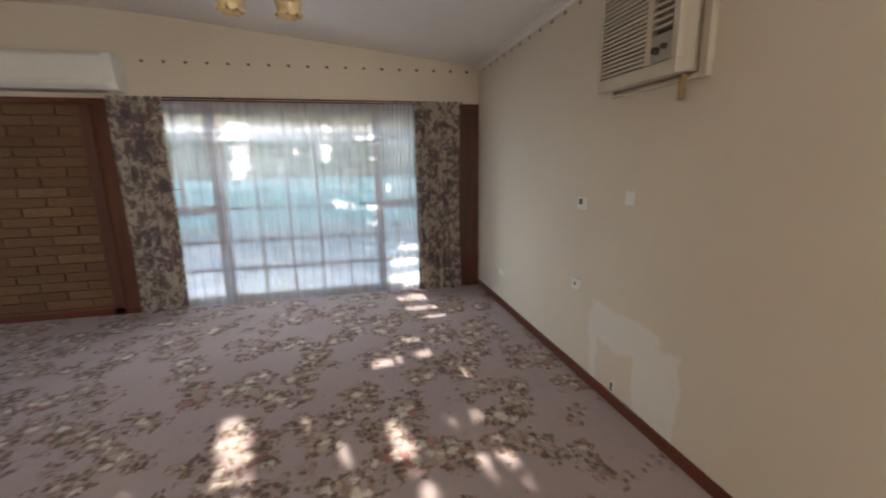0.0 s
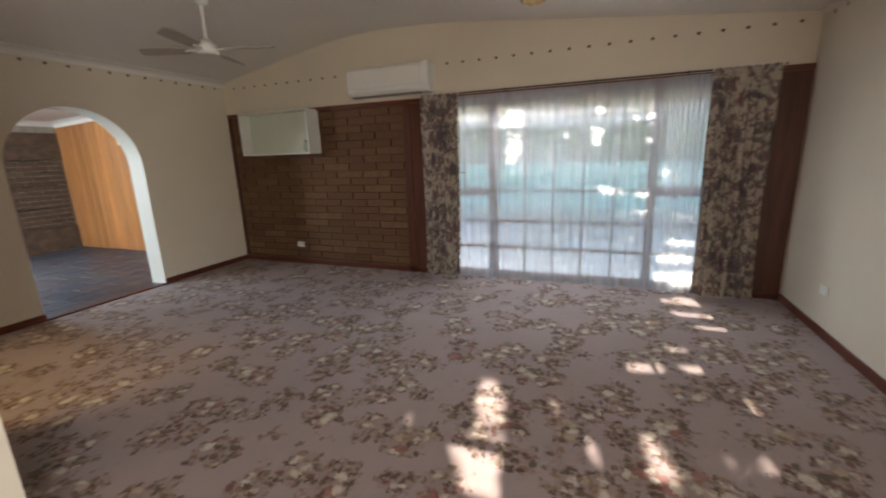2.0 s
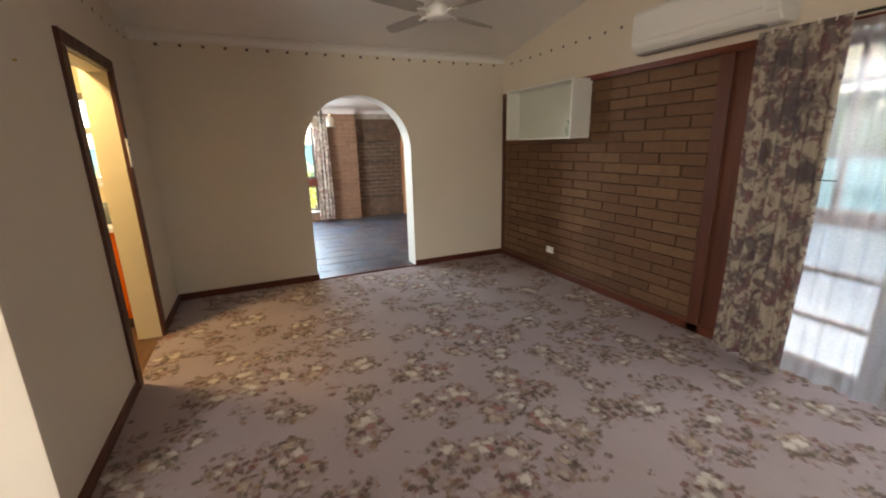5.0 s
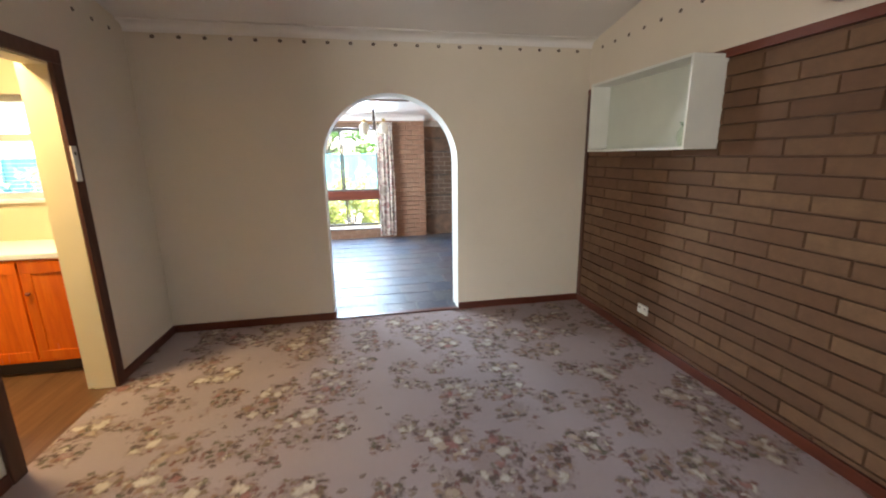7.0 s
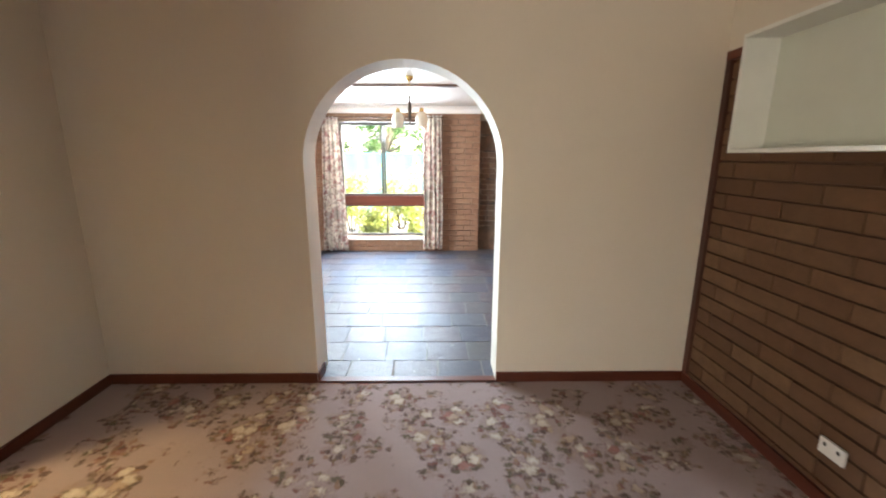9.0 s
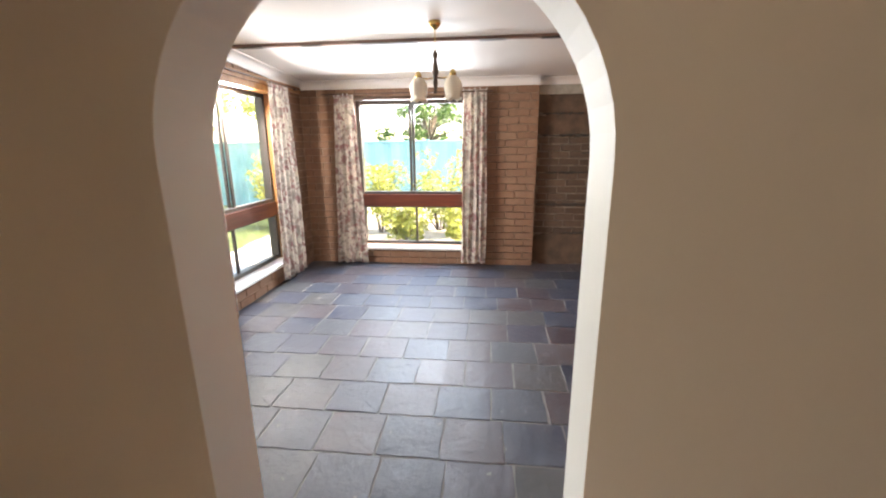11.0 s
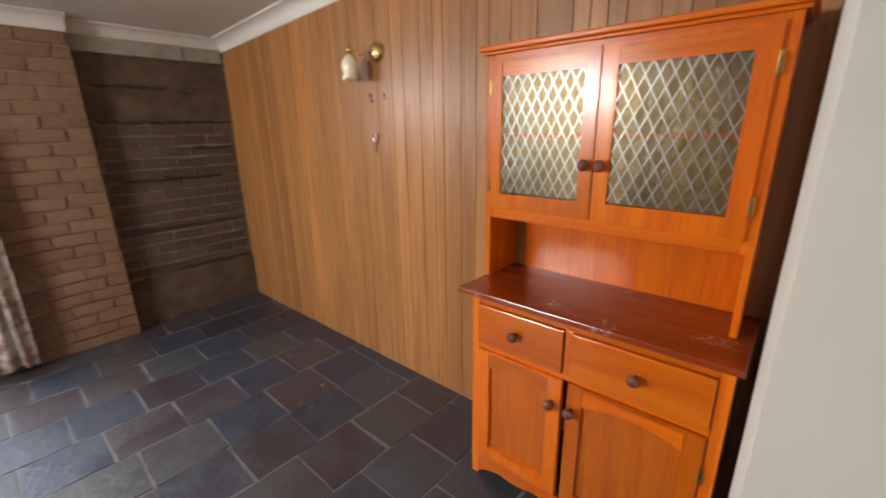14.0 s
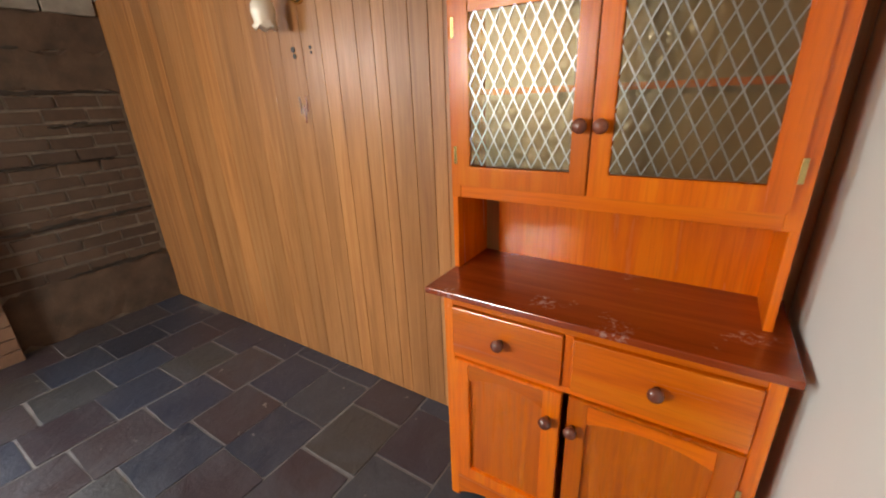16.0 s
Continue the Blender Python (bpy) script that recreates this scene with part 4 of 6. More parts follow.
def bell(bm, c, r, h, lobes=0, steps=24):
    """A bell-shaped lamp glass that hangs down from c, with a scalloped lip."""
    prof = [(0.25, 0.0), (0.55, -0.08), (0.86, -0.28), (0.95, -0.5), (0.80, -0.74), (0.74, -0.86), (0.92, -1.0)]
    rings = []
    for q, (pr, ph) in enumerate(prof):
        ring = []
        for i in range(steps):
            a = 2 * math.pi * i / steps
            lob = (1 + 0.09 * math.cos(lobes * a)) if lobes and q >= len(prof) - 2 else 1
            dz = 0.06 * h * math.cos(lobes * a) if lobes and q == len(prof) - 1 else 0
            ring.append(bm.verts.new((c[0] + r * pr * lob * math.cos(a), c[1] + r * pr * lob * math.sin(a), c[2] + h * ph + dz)))
        rings.append(ring)
    for a, b in zip(rings, rings[1:]):
        for i in range(steps):
            bm.faces.new((a[i], a[(i + 1) % steps], b[(i + 1) % steps], b[i]))
    bm.faces.new(rings[0])
    return bm


AMBER = plain("amber_glass", (0.62, 0.47, 0.25), 0.2, 0, 0.15, 20.0)


def chandelier(cx, cy, zb):
    top_z = living_ceiling(cx)
    t = thing("chandelier", "brass ceiling chandelier with amber scalloped glass shades", "chandelier")
    part("canopy", lathe_bm([(0.0001, top_z), (0.065, top_z), (0.05, top_z - 0.03), (0.0001, top_z - 0.035)], (cx, cy, 0), 20), BRASS, t, "", True)
    part("stem", lathe_bm([(0.0001, top_z - 0.03), (0.008, top_z - 0.03), (0.008, zb + 0.26), (0.03, zb + 0.24), (0.035, zb + 0.20), (0.012, zb + 0.16), (0.0001, zb + 0.15)], (cx, cy, 0), 14), BRASS, t, "", True)
    for k in range(4):
        a = math.radians(50 + 90 * k)
        d = Vector((math.cos(a), math.sin(a), 0))
        c = Vector((cx, cy, zb + 0.20))
        arm = part("arm", tube_bm([c, c + d * 0.07 + Vector((0, 0, -0.03)), c + d * 0.14 + Vector((0, 0, -0.01)), c + d * 0.18 + Vector((0, 0, -0.03))], 0.006, 8), BRASS, t, "", True)
        sh = part("shade", bell(bmesh.new(), c + d * 0.18 + Vector((0, 0, -0.045)), 0.062, 0.125, 8), AMBER, t, "amber glass shade with a scalloped rim", True)
        thicken(sh, 0.003)
        part("lamp_holder", lathe_bm([(0.0001, 0.02), (0.02, 0.02), (0.022, -0.03), (0.0001, -0.03)], c + d * 0.18 + Vector((0, 0, -0.03)), 12), BRASS, sh)
    return t


chandelier(-0.10, 2.20, 2.13)

# ---- kitchen beyond the doorway ----
structure("wall_kitchen_nib", box_bm(-4.10, -4.012, 0.615, YS - 0.13, 0, HC), KITCHEN, "pale yellow kitchen wall end", "wall")
structure("wall_kitchen_back", boxes_bm([(-4.9, XRET - 0.12, YBACK, YBACK + 0.05, 0, 0.98), (-4.9, XRET - 0.12, YBACK, YBACK + 0.05, 2.0, HC), (-4.9, -4.3, YBACK, YBACK + 0.05, 0.98, 2.0), (-2.9, XRET - 0.12, YBACK, YBACK + 0.05, 0.98, 2.0)]), KITCHEN, "pale yellow kitchen wall", "wall")
structure("wall_kitchen_west", boxes_bm([(-5.05, -4.85, YBACK + 0.05, -1.3, 0, HC), (-5.05, -4.85, 0.44, YSD - 0.2, 0, HC), (-5.05, -4.85, -1.3, 0.44, 0, 1.22), (-5.05, -4.85, -1.3, 0.44, 2.0, HC), (-4.899, -4.85, YSD - 0.2, YS - 0.13, 0, HC)]), KITCHEN, "pale yellow kitchen wall", "wall")


def kitchen_cupboard():
    t = thing("kitchen_cupboard", "orange pine kitchen base cupboard with a cream worktop", "cupboard")
    x0, x1, y0, y1 = -4.85, -4.30, -2.2, 0.61
    part("body", box_bm(x0, x1, y0, y1, 0.10, 0.86), PINE, t)
    part("kickboard", box_bm(x0, x1 - 0.05, y0, y1, 0.0, 0.10), DARKPL, t, "dark recessed kickboard")
    part("worktop", box_bm(x0, x1 + 0.03, y0, y1 + 0.01, 0.86, 0.90, bevel=0.006), WHITE, t, "cream laminate worktop")
    y = y1 - 0.02
    while y > y0 + 0.4:
        d = part("door", boxes_bm([(x1, x1 + 0.02, y - 0.40, y, 0.12, 0.19), (x1, x1 + 0.02, y - 0.40, y, 0.76, 0.84), (x1, x1 + 0.02, y - 0.40, y - 0.34, 0.19, 0.76), (x1, x1 + 0.02, y - 0.06, y, 0.19, 0.76)], 0.003), PINE, t)
        part("panel", box_bm(x1, x1 + 0.010, y - 0.35, y - 0.05, 0.18, 0.77), PINE, d)
        part("knob", lathe_bm([(0.0001, 0.0), (0.008, 0.0), (0.015, 0.02), (0.0001, 0.03)], (x1 + 0.02, y - 0.37, 0.62), 12, "x"), KNOB, d)
        y -= 0.42
    return t


kitchen_cupboard()
STEELG = plain("grey_enamel", (0.16, 0.17, 0.16), 0.35, 0.3)


def kitchen_window():
    t = thing("window_kitchen", "white kitchen window with a slatted blind over the worktop", "window")
    t["kind"] = "structure"
    for y0, y1, z0, z1 in ((-1.3, -1.25, 1.22, 2.0), (0.39, 0.44, 1.22, 2.0), (-1.25, 0.39, 1.22, 1.27), (-1.25, 0.39, 1.95, 2.0), (-1.25, 0.39, 1.66, 1.72)):
        part("window_frame", box_bm(-5.0, -4.94, y0, y1, z0, z1, bevel=0.004), WHITEBAR, t)
    part("pane", box_bm(-4.972, -4.968, -1.25, 0.39, 1.27, 1.95), GLASS, t).visible_shadow = False
    for k in range(11):
        z = 1.30 + k * 0.032
        part("blind_slat", box_bm(-4.925, -4.905, -1.22, 0.37, z, z + 0.003), PLASTIC, t)
    part("sill", box_bm(-4.94, -4.82, -1.32, 0.46, 1.195, 1.222, bevel=0.004), WHITE, t)
    return t


kitchen_window()
kettle = thing("kettle", "dark grey kettle on the kitchen worktop", "kettle")
part("body", lathe_bm([(0.0001, 0.902), (0.08, 0.902), (0.085, 0.95), (0.07, 1.04), (0.05, 1.08), (0.0001, 1.085)], (-4.55, 0.45, 0), 20), STEELG, kettle, "", True)
part("handle", tube_bm([(-4.55, 0.50, 1.05), (-4.55, 0.56, 1.06), (-4.55, 0.57, 1.0), (-4.55, 0.53, 0.94)], 0.010, 8), DARKPL, kettle, "", True)

# ---- outside ----
GRASS = plain("grass", (0.085, 0.12, 0.03), 0.9, 0, 0.5, 3.0, 60.0, 0.02)
PAVE = plain("pinkish_paving", (0.52, 0.50, 0.48), 0.85, 0, 0.2, 3.0, 90.0, 0.003)
TEAL = plain("teal_sheet_steel", (0.20, 0.42, 0.45), 0.5, 0, 0.15, 2.0)
BEIGE = plain("beige_cladding", (0.82, 0.69, 0.52), 0.7, 0, 0.12, 2.0)
LEAF_Y = leaf_mat("rose_leaves", (0.20, 0.25, 0.05), (0.33, 0.37, 0.09), (0.44, 0.45, 0.14))
LEAF_G = leaf_mat("tree_leaves", (0.035, 0.085, 0.02), (0.07, 0.14, 0.03), (0.12, 0.20, 0.045))
BARK = plain("bark", (0.12, 0.09, 0.065), 0.95, 0, 0.4, 14.0, 90.0, 0.006)
PETAL_W = plain("white_petals", (0.80, 0.72, 0.66), 0.6)
PETAL_R = plain("red_petals", (0.55, 0.05, 0.05), 0.6)

g = bmesh.new()
add_box(g, -400, 400, -400, 400, -0.6, -0.16)
structure("ground", g, GRASS, "dry mown lawn round the house", "lawn")
structure("pavement_north", box_bm(-8, 6, 4.92, 11.9, -0.4, -0.12), PAVE, "pale concrete paving outside the window", "paving")
structure("pavement_south", box_bm(-12, -5.2, -0.9, 0.60, -0.4, -0.12), PAVE, "pinkish paving along the garden wall", "paving")
structure("pavement_west", box_bm(-10.2, -9.16, 0.60, 6, -0.4, -0.12), PAVE, "pinkish paving along the house", "paving")
structure("pavement_gravel", box_bm(-14.9, -10.2, -1.0, 7.0, -0.4, -0.13), plain("pale_gravel", (0.40, 0.36, 0.30), 0.95, 0, 0.35, 8.0, 70.0, 0.012), "pale dry gravel bed under the roses", "gravel")
structure("roof", boxes_bm([(-5.2, 2.5, -3.5, 5.0, 3.02, 3.15), (-9.4, -5.2, 0.45, 5.0, 2.66, 2.80)]), BEIGE, "beige eave and roof over the rooms", "roof")


def fence(name, a, b, h, label):
    """Ribbed steel fence from a to b."""
    t = thing(name, label, "fence")
    a, b = Vector((*a, -0.16)), Vector((*b, -0.16))
    d = (b - a)
    n = int(d.length / 2.4)
    u = d.normalized()
    w = Vector((-u.y, u.x, 0))
    for k in range(n):
        p0, p1 = a + d * k / n, a + d * (k + 1) / n
        bm = bmesh.new()
        steps = 24
        lo, up = [], []
        for i in range(steps + 1):
            q = p0 + (p1 - p0) * i / steps + w * (0.02 if i % 4 in (1, 2) else -0.02)
            lo.append(bm.verts.new(q))
            up.append(bm.verts.new(q + Vector((0, 0, h))))
        for i in range(steps):
            bm.faces.new((lo[i], lo[i + 1], up[i + 1], up[i]))
        thicken(part("sheet", bm, TEAL, t), 0.003)
        c = p0 + Vector((0, 0, 0))
        part("post", box_bm(c.x - 0.03, c.x + 0.03, c.y - 0.03, c.y + 0.03, -0.16, h - 0.10), TEAL, t)
        bm = tube_bm([p0 + Vector((0, 0, h)), p1 + Vector((0, 0, h))], 0.03, 6)
        part("top_rail", bm, TEAL, t)
    return t


fence("fence", (-15.0, -9), (-15.0, 12), 1.75, "teal ribbed steel boundary fence behind the roses")
fence("fence", (-16, -7.5), (-2, -7.5), 1.75, "teal ribbed steel fence across the lawn")
fence("fence", (-14, 12.0), (10, 12.0), 1.26, "teal ribbed steel fence beyond the carport")


# openings cut in the added crown over the front window, one per floor sun spot (x, y, half width, half length)
CROWN_GAPS = ((0.98, 3.85, 0.15, 0.50), (0.74, 4.26, 0.05, 0.14), (1.12, 4.42, 0.13, 0.07), (0.56, 3.77, 0.03, 0.13), (0.41, 2.84, 0.08, 0.20),
              (0.555, 2.90, 0.04, 0.20), (0.68, 3.19, 0.07, 0.20), (0.80, 3.09, 0.065, 0.18), (0.92, 2.77, 0.08, 0.17), (0.465, 1.86, 0.085, 0.25), (0.78, 1.93, 0.04, 0.20),
              (0.94, 1.88, 0.065, 0.27), (-0.475, 2.39, 0.03, 0.13), (-0.555, 2.37, 0.03, 0.15), (-0.39, 2.18, 0.06, 0.13), (-0.35, 1.82, 0.10, 0.32), (-0.455, 1.78, 0.035, 0.20),
              (-0.58, 1.89, 0.025, 0.13), (-0.85, 2.0, 0.03, 0.16), (-0.075, 2.27, 0.025, 0.12), (0.15, 1.97, 0.04, 0.13), (0.22, 1.70, 0.02, 0.10), (-1.3, 3.3, 0.03, 0.12))


def in_gap(c):
    fx, fy = c.x + 0.246 * c.z, c.y - 1.646 * c.z
    return any(((fx - x + 0.15 * (fy - y)) / (rx + 0.024)) ** 2 + ((fy - y) / (ry * 1.3 + 0.12)) ** 2 < 1 for x, y, rx, ry in CROWN_GAPS)


def leaves(bm, centre, radii, count, size, rng, hollow=0.5, gaps=False):
    for _ in range(count):
        while True:
            p = Vector((rng.uniform(-1, 1), rng.uniform(-1, 1), rng.uniform(-1, 1)))
            if hollow < p.length < 1:
                break
        c = Vector((centre[0] + p.x * radii[0], centre[1] + p.y * radii[1], centre[2] + p.z * radii[2]))
        s = size * rng.uniform(0.6, 1.3)
        if gaps and in_gap(c):
            continue
        u = Vector((rng.uniform(-1, 1), rng.uniform(-1, 1), rng.uniform(-0.6, 0.6))).normalized()
        v = u.orthogonal().normalized()
        v = (v * math.cos(rng.uniform(0, 6.28)) + u.cross(v) * math.sin(rng.uniform(0, 6.28))).normalized()
        q = [bm.verts.new(c + d) for d in (-u * s, v * s * 0.45 - u * s * 0.1, u * s, -v * s * 0.45 + u * s * 0.1)]
        bm.faces.new(q)
    return bm


def rose_bush(x, y, h, r, seed, flower):
    rng = random.Random(seed)
    t = thing("rose_bush", "yellow-green rose bush in flower before the teal fence", "bush", "garden roses")
    z0 = -0.16
    stems = bmesh.new()
    crown = bmesh.new()
    tips = []
    for k in range(9):
        a = rng.uniform(0, 6.28)
        rr = r * rng.uniform(0.3, 1.0)
        tip = Vector((x + rr * math.cos(a), y + rr * math.sin(a), z0 + h * rng.uniform(0.55, 1.0)))
        base = Vector((x + 0.05 * math.cos(a), y + 0.05 * math.sin(a), z0))
        midp = base.lerp(tip, 0.5) + Vector((rng.uniform(-0.08, 0.08), rng.uniform(-0.08, 0.08), 0.05))
        tube_bm([base, midp, tip], [0.014, 0.010, 0.004], 5, stems)
        tips.append(tip)
        for f in (0.45, 0.7, 0.95):
            c = base.lerp(tip, f)
            leaves(crown, c, (r * 0.42, r * 0.42, h * 0.14), 60, 0.045, rng, 0.0)
    part("stems", stems, BARK, t)
    part("crown", crown, LEAF_Y, t)
    for tip in tips[:6]:
        bm = bmesh.new()
        for k in range(9):
            a = k * 2.4
            rad = 0.014 + 0.003 * k
            c = tip + Vector((rad * math.cos(a), rad * math.sin(a), 0.03 - 0.002 * k))
            u = Vector((math.cos(a), math.sin(a), 0.5)).normalized() * 0.026
            v = Vector((-math.sin(a), math.cos(a), 0)) * 0.022
            q = [bm.verts.new(c + d) for d in (-u * 0.4, v, u, -v)]
            bm.faces.new(q)
        part("flower", bm, flower, t)
    return t


for i, (x, y, h, r) in enumerate(((-11.4, 1.1, 1.3, 0.5), (-11.7, 2.2, 1.5, 0.55), (-11.3, 3.1, 1.25, 0.5), (-12.2, 4.2, 1.5, 0.6), (-12.4, 0.2, 1.5, 0.6), (-11.9, -1.2, 1.5, 0.6),
                                  (-9.6, -2.6, 1.4, 0.55), (-8.4, -3.1, 1.6, 0.6), (-7.2, -2.9, 1.3, 0.5), (-10.8, -3.4, 1.5, 0.6), (-10.4, 1.75, 0.75, 0.45), (-10.5, 2.7, 0.7, 0.4), (-9.2, -4.5, 1.7, 0.7))):
    rose_bush(x, y, h, r, 50 + i, PETAL_W if i % 3 else PETAL_R)


def tree(x, y, h, r, seed, clumps, label, leaf, size=0.09, per=170, base=None, lean=0.0):
    rng = random.Random(seed)
    t = thing("tree", label, "tree", "garden trees")
    z0 = -0.16
    trunk = bmesh.new()
    top = Vector((x, y, z0 + h * 0.55))
    tube_bm([(x, y, z0), (x + 0.05, y, z0 + h * 0.25), top], [0.14, 0.11, 0.08], 8, trunk)
    crown = bmesh.new()
    for k in range(clumps):
        a = rng.uniform(0, 6.28)
        rr = r * math.sqrt(rng.random())
        c = Vector((x + lean + rr * math.cos(a), y + rr * math.sin(a), z0 + h * rng.uniform(0.48, 1.0)))
        if base is not None:
            c.z = max(c.z, base + 0.25)
        tube_bm([top - Vector((0, 0, rng.uniform(0, h * 0.15))), top.lerp(c, 0.55) + Vector((0, 0, 0.1)), c], [0.05, 0.03, 0.01], 5, trunk)
        leaves(crown, c, (r * 0.26, r * 0.26, h * 0.07), per, size, rng, 0.0, base is not None)
    part("trunk", trunk, BARK, t)
    part("crown", crown, leaf, t)
    return t


tree(-14.0, -4.5, 4.5, 1.6, 5, 22, "light green garden tree near the fence corner", LEAF_Y)
tree(-9.6, -10.0, 5.0, 2.0, 6, 26, "leafy tree behind the garden fence", LEAF_Y)
tree(-19.0, 1.0, 4.0, 1.8, 7, 22, "tree behind the boundary fence", LEAF_G)
tree(3.2, 14.5, 4.2, 1.6, 8, 26, "bright green tree beside the carport", LEAF_Y)
tree(-4.5, 14.5, 3.2, 1.6, 9, 24, "green tree beside the carport", LEAF_G)
# tree added to break the low sun into patches on the carpet
tree(3.9, 8.4, 4.9, 2.7, 10, 84, "added tree over the front window, crown cut to shape the sun patches", LEAF_G, 0.085, 1000, 2.6, -4.4)


def hedge(x0, x1, y0, y1, h, seed):
    rng = random.Random(seed)
    t = thing("hedge", "clipped green hedge beyond the paving", "hedge")
    bm = bmesh.new()
    n = int((x1 - x0) * 3600)
    for _ in range(n):
        face = rng.random()
        c = Vector((rng.uniform(x0, x1), y0 + rng.uniform(-0.06, 0.10) if face < 0.7 else rng.uniform(y0, y1), rng.uniform(-0.16, h) if face < 0.7 else h + rng.uniform(-0.1, 0.08)))
        leaves(bm, c, (0.05, 0.05, 0.05), 1, 0.085, rng, 0.0)
    part("foliage", bm, leaf_mat("hedge_leaves", (0.14, 0.27, 0.05), (0.24, 0.40, 0.09), (0.36, 0.50, 0.14)), t)
    part("twigs", box_bm(x0 + 0.1, x1 - 0.1, y0 + 0.12, y1 - 0.12, -0.16, h - 0.12, bevel=0.08), BARK, t, "dark twiggy inside")
    return t


# height beyond the visible band is added to shade the paving
hedge(-7.0, 5.0, 12.7, 13.4, 3.4, 3)


def glowing_sheet(name, colour):
    """Fibreglass roofing that lets a part of the sun through."""
    m, nt, b = mat(name)
    n = noise_tex(nt, coords(nt), 3.0, 4, 0.6)
    c = ramp(nt, n.outputs[0], [(0.3, tuple(x * 0.86 for x in colour)), (0.7, colour)])
    nt.links.new(c, b.inputs["Base Color"])
    b.inputs["Roughness"].default_value = 0.5
    tr = nt.nodes.new("ShaderNodeBsdfTranslucent")
    nt.links.new(c, tr.inputs[0])
    mx = nt.nodes.new("ShaderNodeMixShader")
    mx.inputs[0].default_value = 0.55
    nt.links.new(b.outputs[0], mx.inputs[1])
    nt.links.new(tr.outputs[0], mx.inputs[2])
    nt.links.new(mx.outputs[0], nt.nodes["Material Output"].inputs[0])
    return m


SHEETING = glowing_sheet("beige_fibreglass", (0.86, 0.72, 0.52))


def carport():
    t = thing("carport", "beige carport with a ribbed roof across the drive", "carport")
    part("fascia", box_bm(-8, 6.5, 9.9, 10.0, 2.12, 2.30), BEIGE, t)
    for k in range(48):
        x = -8 + k * 0.302
        part("roof_rib", box_bm(x, x + 0.285, 9.96, 9.975, 2.30, 3.15), SHEETING, t)
    # hidden roof sheet, added to keep the sun off the paving
    part("shade_sheet", box_bm(-8, 6.5, 10.06, 12.6, 2.95, 3.0), BEIGE, t)
    for x in (-7.8, -4.3, 2.9, 6.3):
        part("post", box_bm(x - 0.05, x + 0.05, 9.90, 10.0, -0.16, 2.12), REDWOOD, t)
    return t


carport()

# ---- dining room: windows, sills, curtains ----
def sliding_window(name, label, u0, u1, z0, z1, axis, at, room, frame_mat):
    """A sliding window over a fixed one, with a deep timber rail between. axis: the wall's direction; room: side of the room."""
    w = thing(name, label, "window")
    w["kind"] = "structure"

    def bx(a0, a1, d0, d1, b0, b1, bevel=0.003):
        lo, hi = sorted((at + room * d0, at + room * d1))
        return box_bm(a0, a1, lo, hi, b0, b1, bevel=bevel) if axis == "x" else box_bm(lo, hi, a0, a1, b0, b1, bevel=bevel)
    zr0, zr1 = 0.735, 0.885
    um = (u0 + u1) / 2
    part("rail", bx(u0, u1, -0.05, 0.07, zr0, zr1), REDWOODX if axis == "x" else REDWOODY, w, "deep dark red middle rail")
    for a0, a1 in ((u0, u0 + 0.045), (u1 - 0.045, u1)):
        part("window_frame", bx(a0, a1, -0.04, 0.05, z0, zr0), frame_mat, w)
        part("window_frame", bx(a0, a1, -0.04, 0.05, zr1, z1), frame_mat, w)
    for b0, b1 in ((z0, z0 + 0.035), (zr0 - 0.02, zr0), (zr1, zr1 + 0.035), (z1 - 0.05, z1)):
        part("window_frame", bx(u0 + 0.045, u1 - 0.045, -0.03, 0.04, b0, b1), frame_mat, w)
    for s, d in ((-0.012, 0.012), (0.024, -0.012)):
        part("sash_stile", bx(um + s - 0.016, um + s + 0.016, d - 0.012, d + 0.012, zr1 + 0.035, z1 - 0.05), ALU, w)
    part("mullion", bx(um + 0.03, um + 0.055, -0.015, 0.015, z0 + 0.035, zr0 - 0.02), ALU, w)
    for b0, b1 in ((z0 + 0.035, zr0 - 0.02), (zr1 + 0.035, z1 - 0.05)):
        p = part("pane", bx(u0 + 0.045, u1 - 0.045, -0.002, 0.002, b0, b1, 0), GLASS, w)
        p.visible_shadow = False
    return w


BROWNFR = timber("brown_window_frame", (0.07, 0.035, 0.02), (0.12, 0.06, 0.032), (0.16, 0.085, 0.045), 2, 0.4)
ORANGEFR = timber("honey_reveal", (0.30, 0.13, 0.04), (0.42, 0.20, 0.07), (0.50, 0.27, 0.11), 2, 0.4)
sliding_window("window_west", "sliding window over the garden with a deep red rail", DW["y0"] + 0.02, DW["y1"] - 0.02, DW["z0"] + 0.03, DW["z1"] - 0.01, "y", -9.05, 1, ALU)
sliding_window("window_south", "sliding window onto the lawn with a deep red rail", DS["x0"] + 0.02, DS["x1"] - 0.02, DS["z0"] + 0.03, DS["z1"] - 0.01, "x", 0.63, 1, ALU)
structure("trim_sill_west", box_bm(-9.02, XW + 0.025, DW["y0"] - 0.03, DW["y1"] + 0.03, DW["z0"] - 0.012, DW["z0"] + 0.018, bevel=0.006), WHITE, "white painted window sill", "sill")
structure("trim_sill_south", box_bm(DS["x0"] - 0.03, DS["x1"] + 0.03, 0.66, YSD + 0.025, DS["z0"] - 0.012, DS["z0"] + 0.018, bevel=0.006), WHITE, "white painted window sill", "sill")
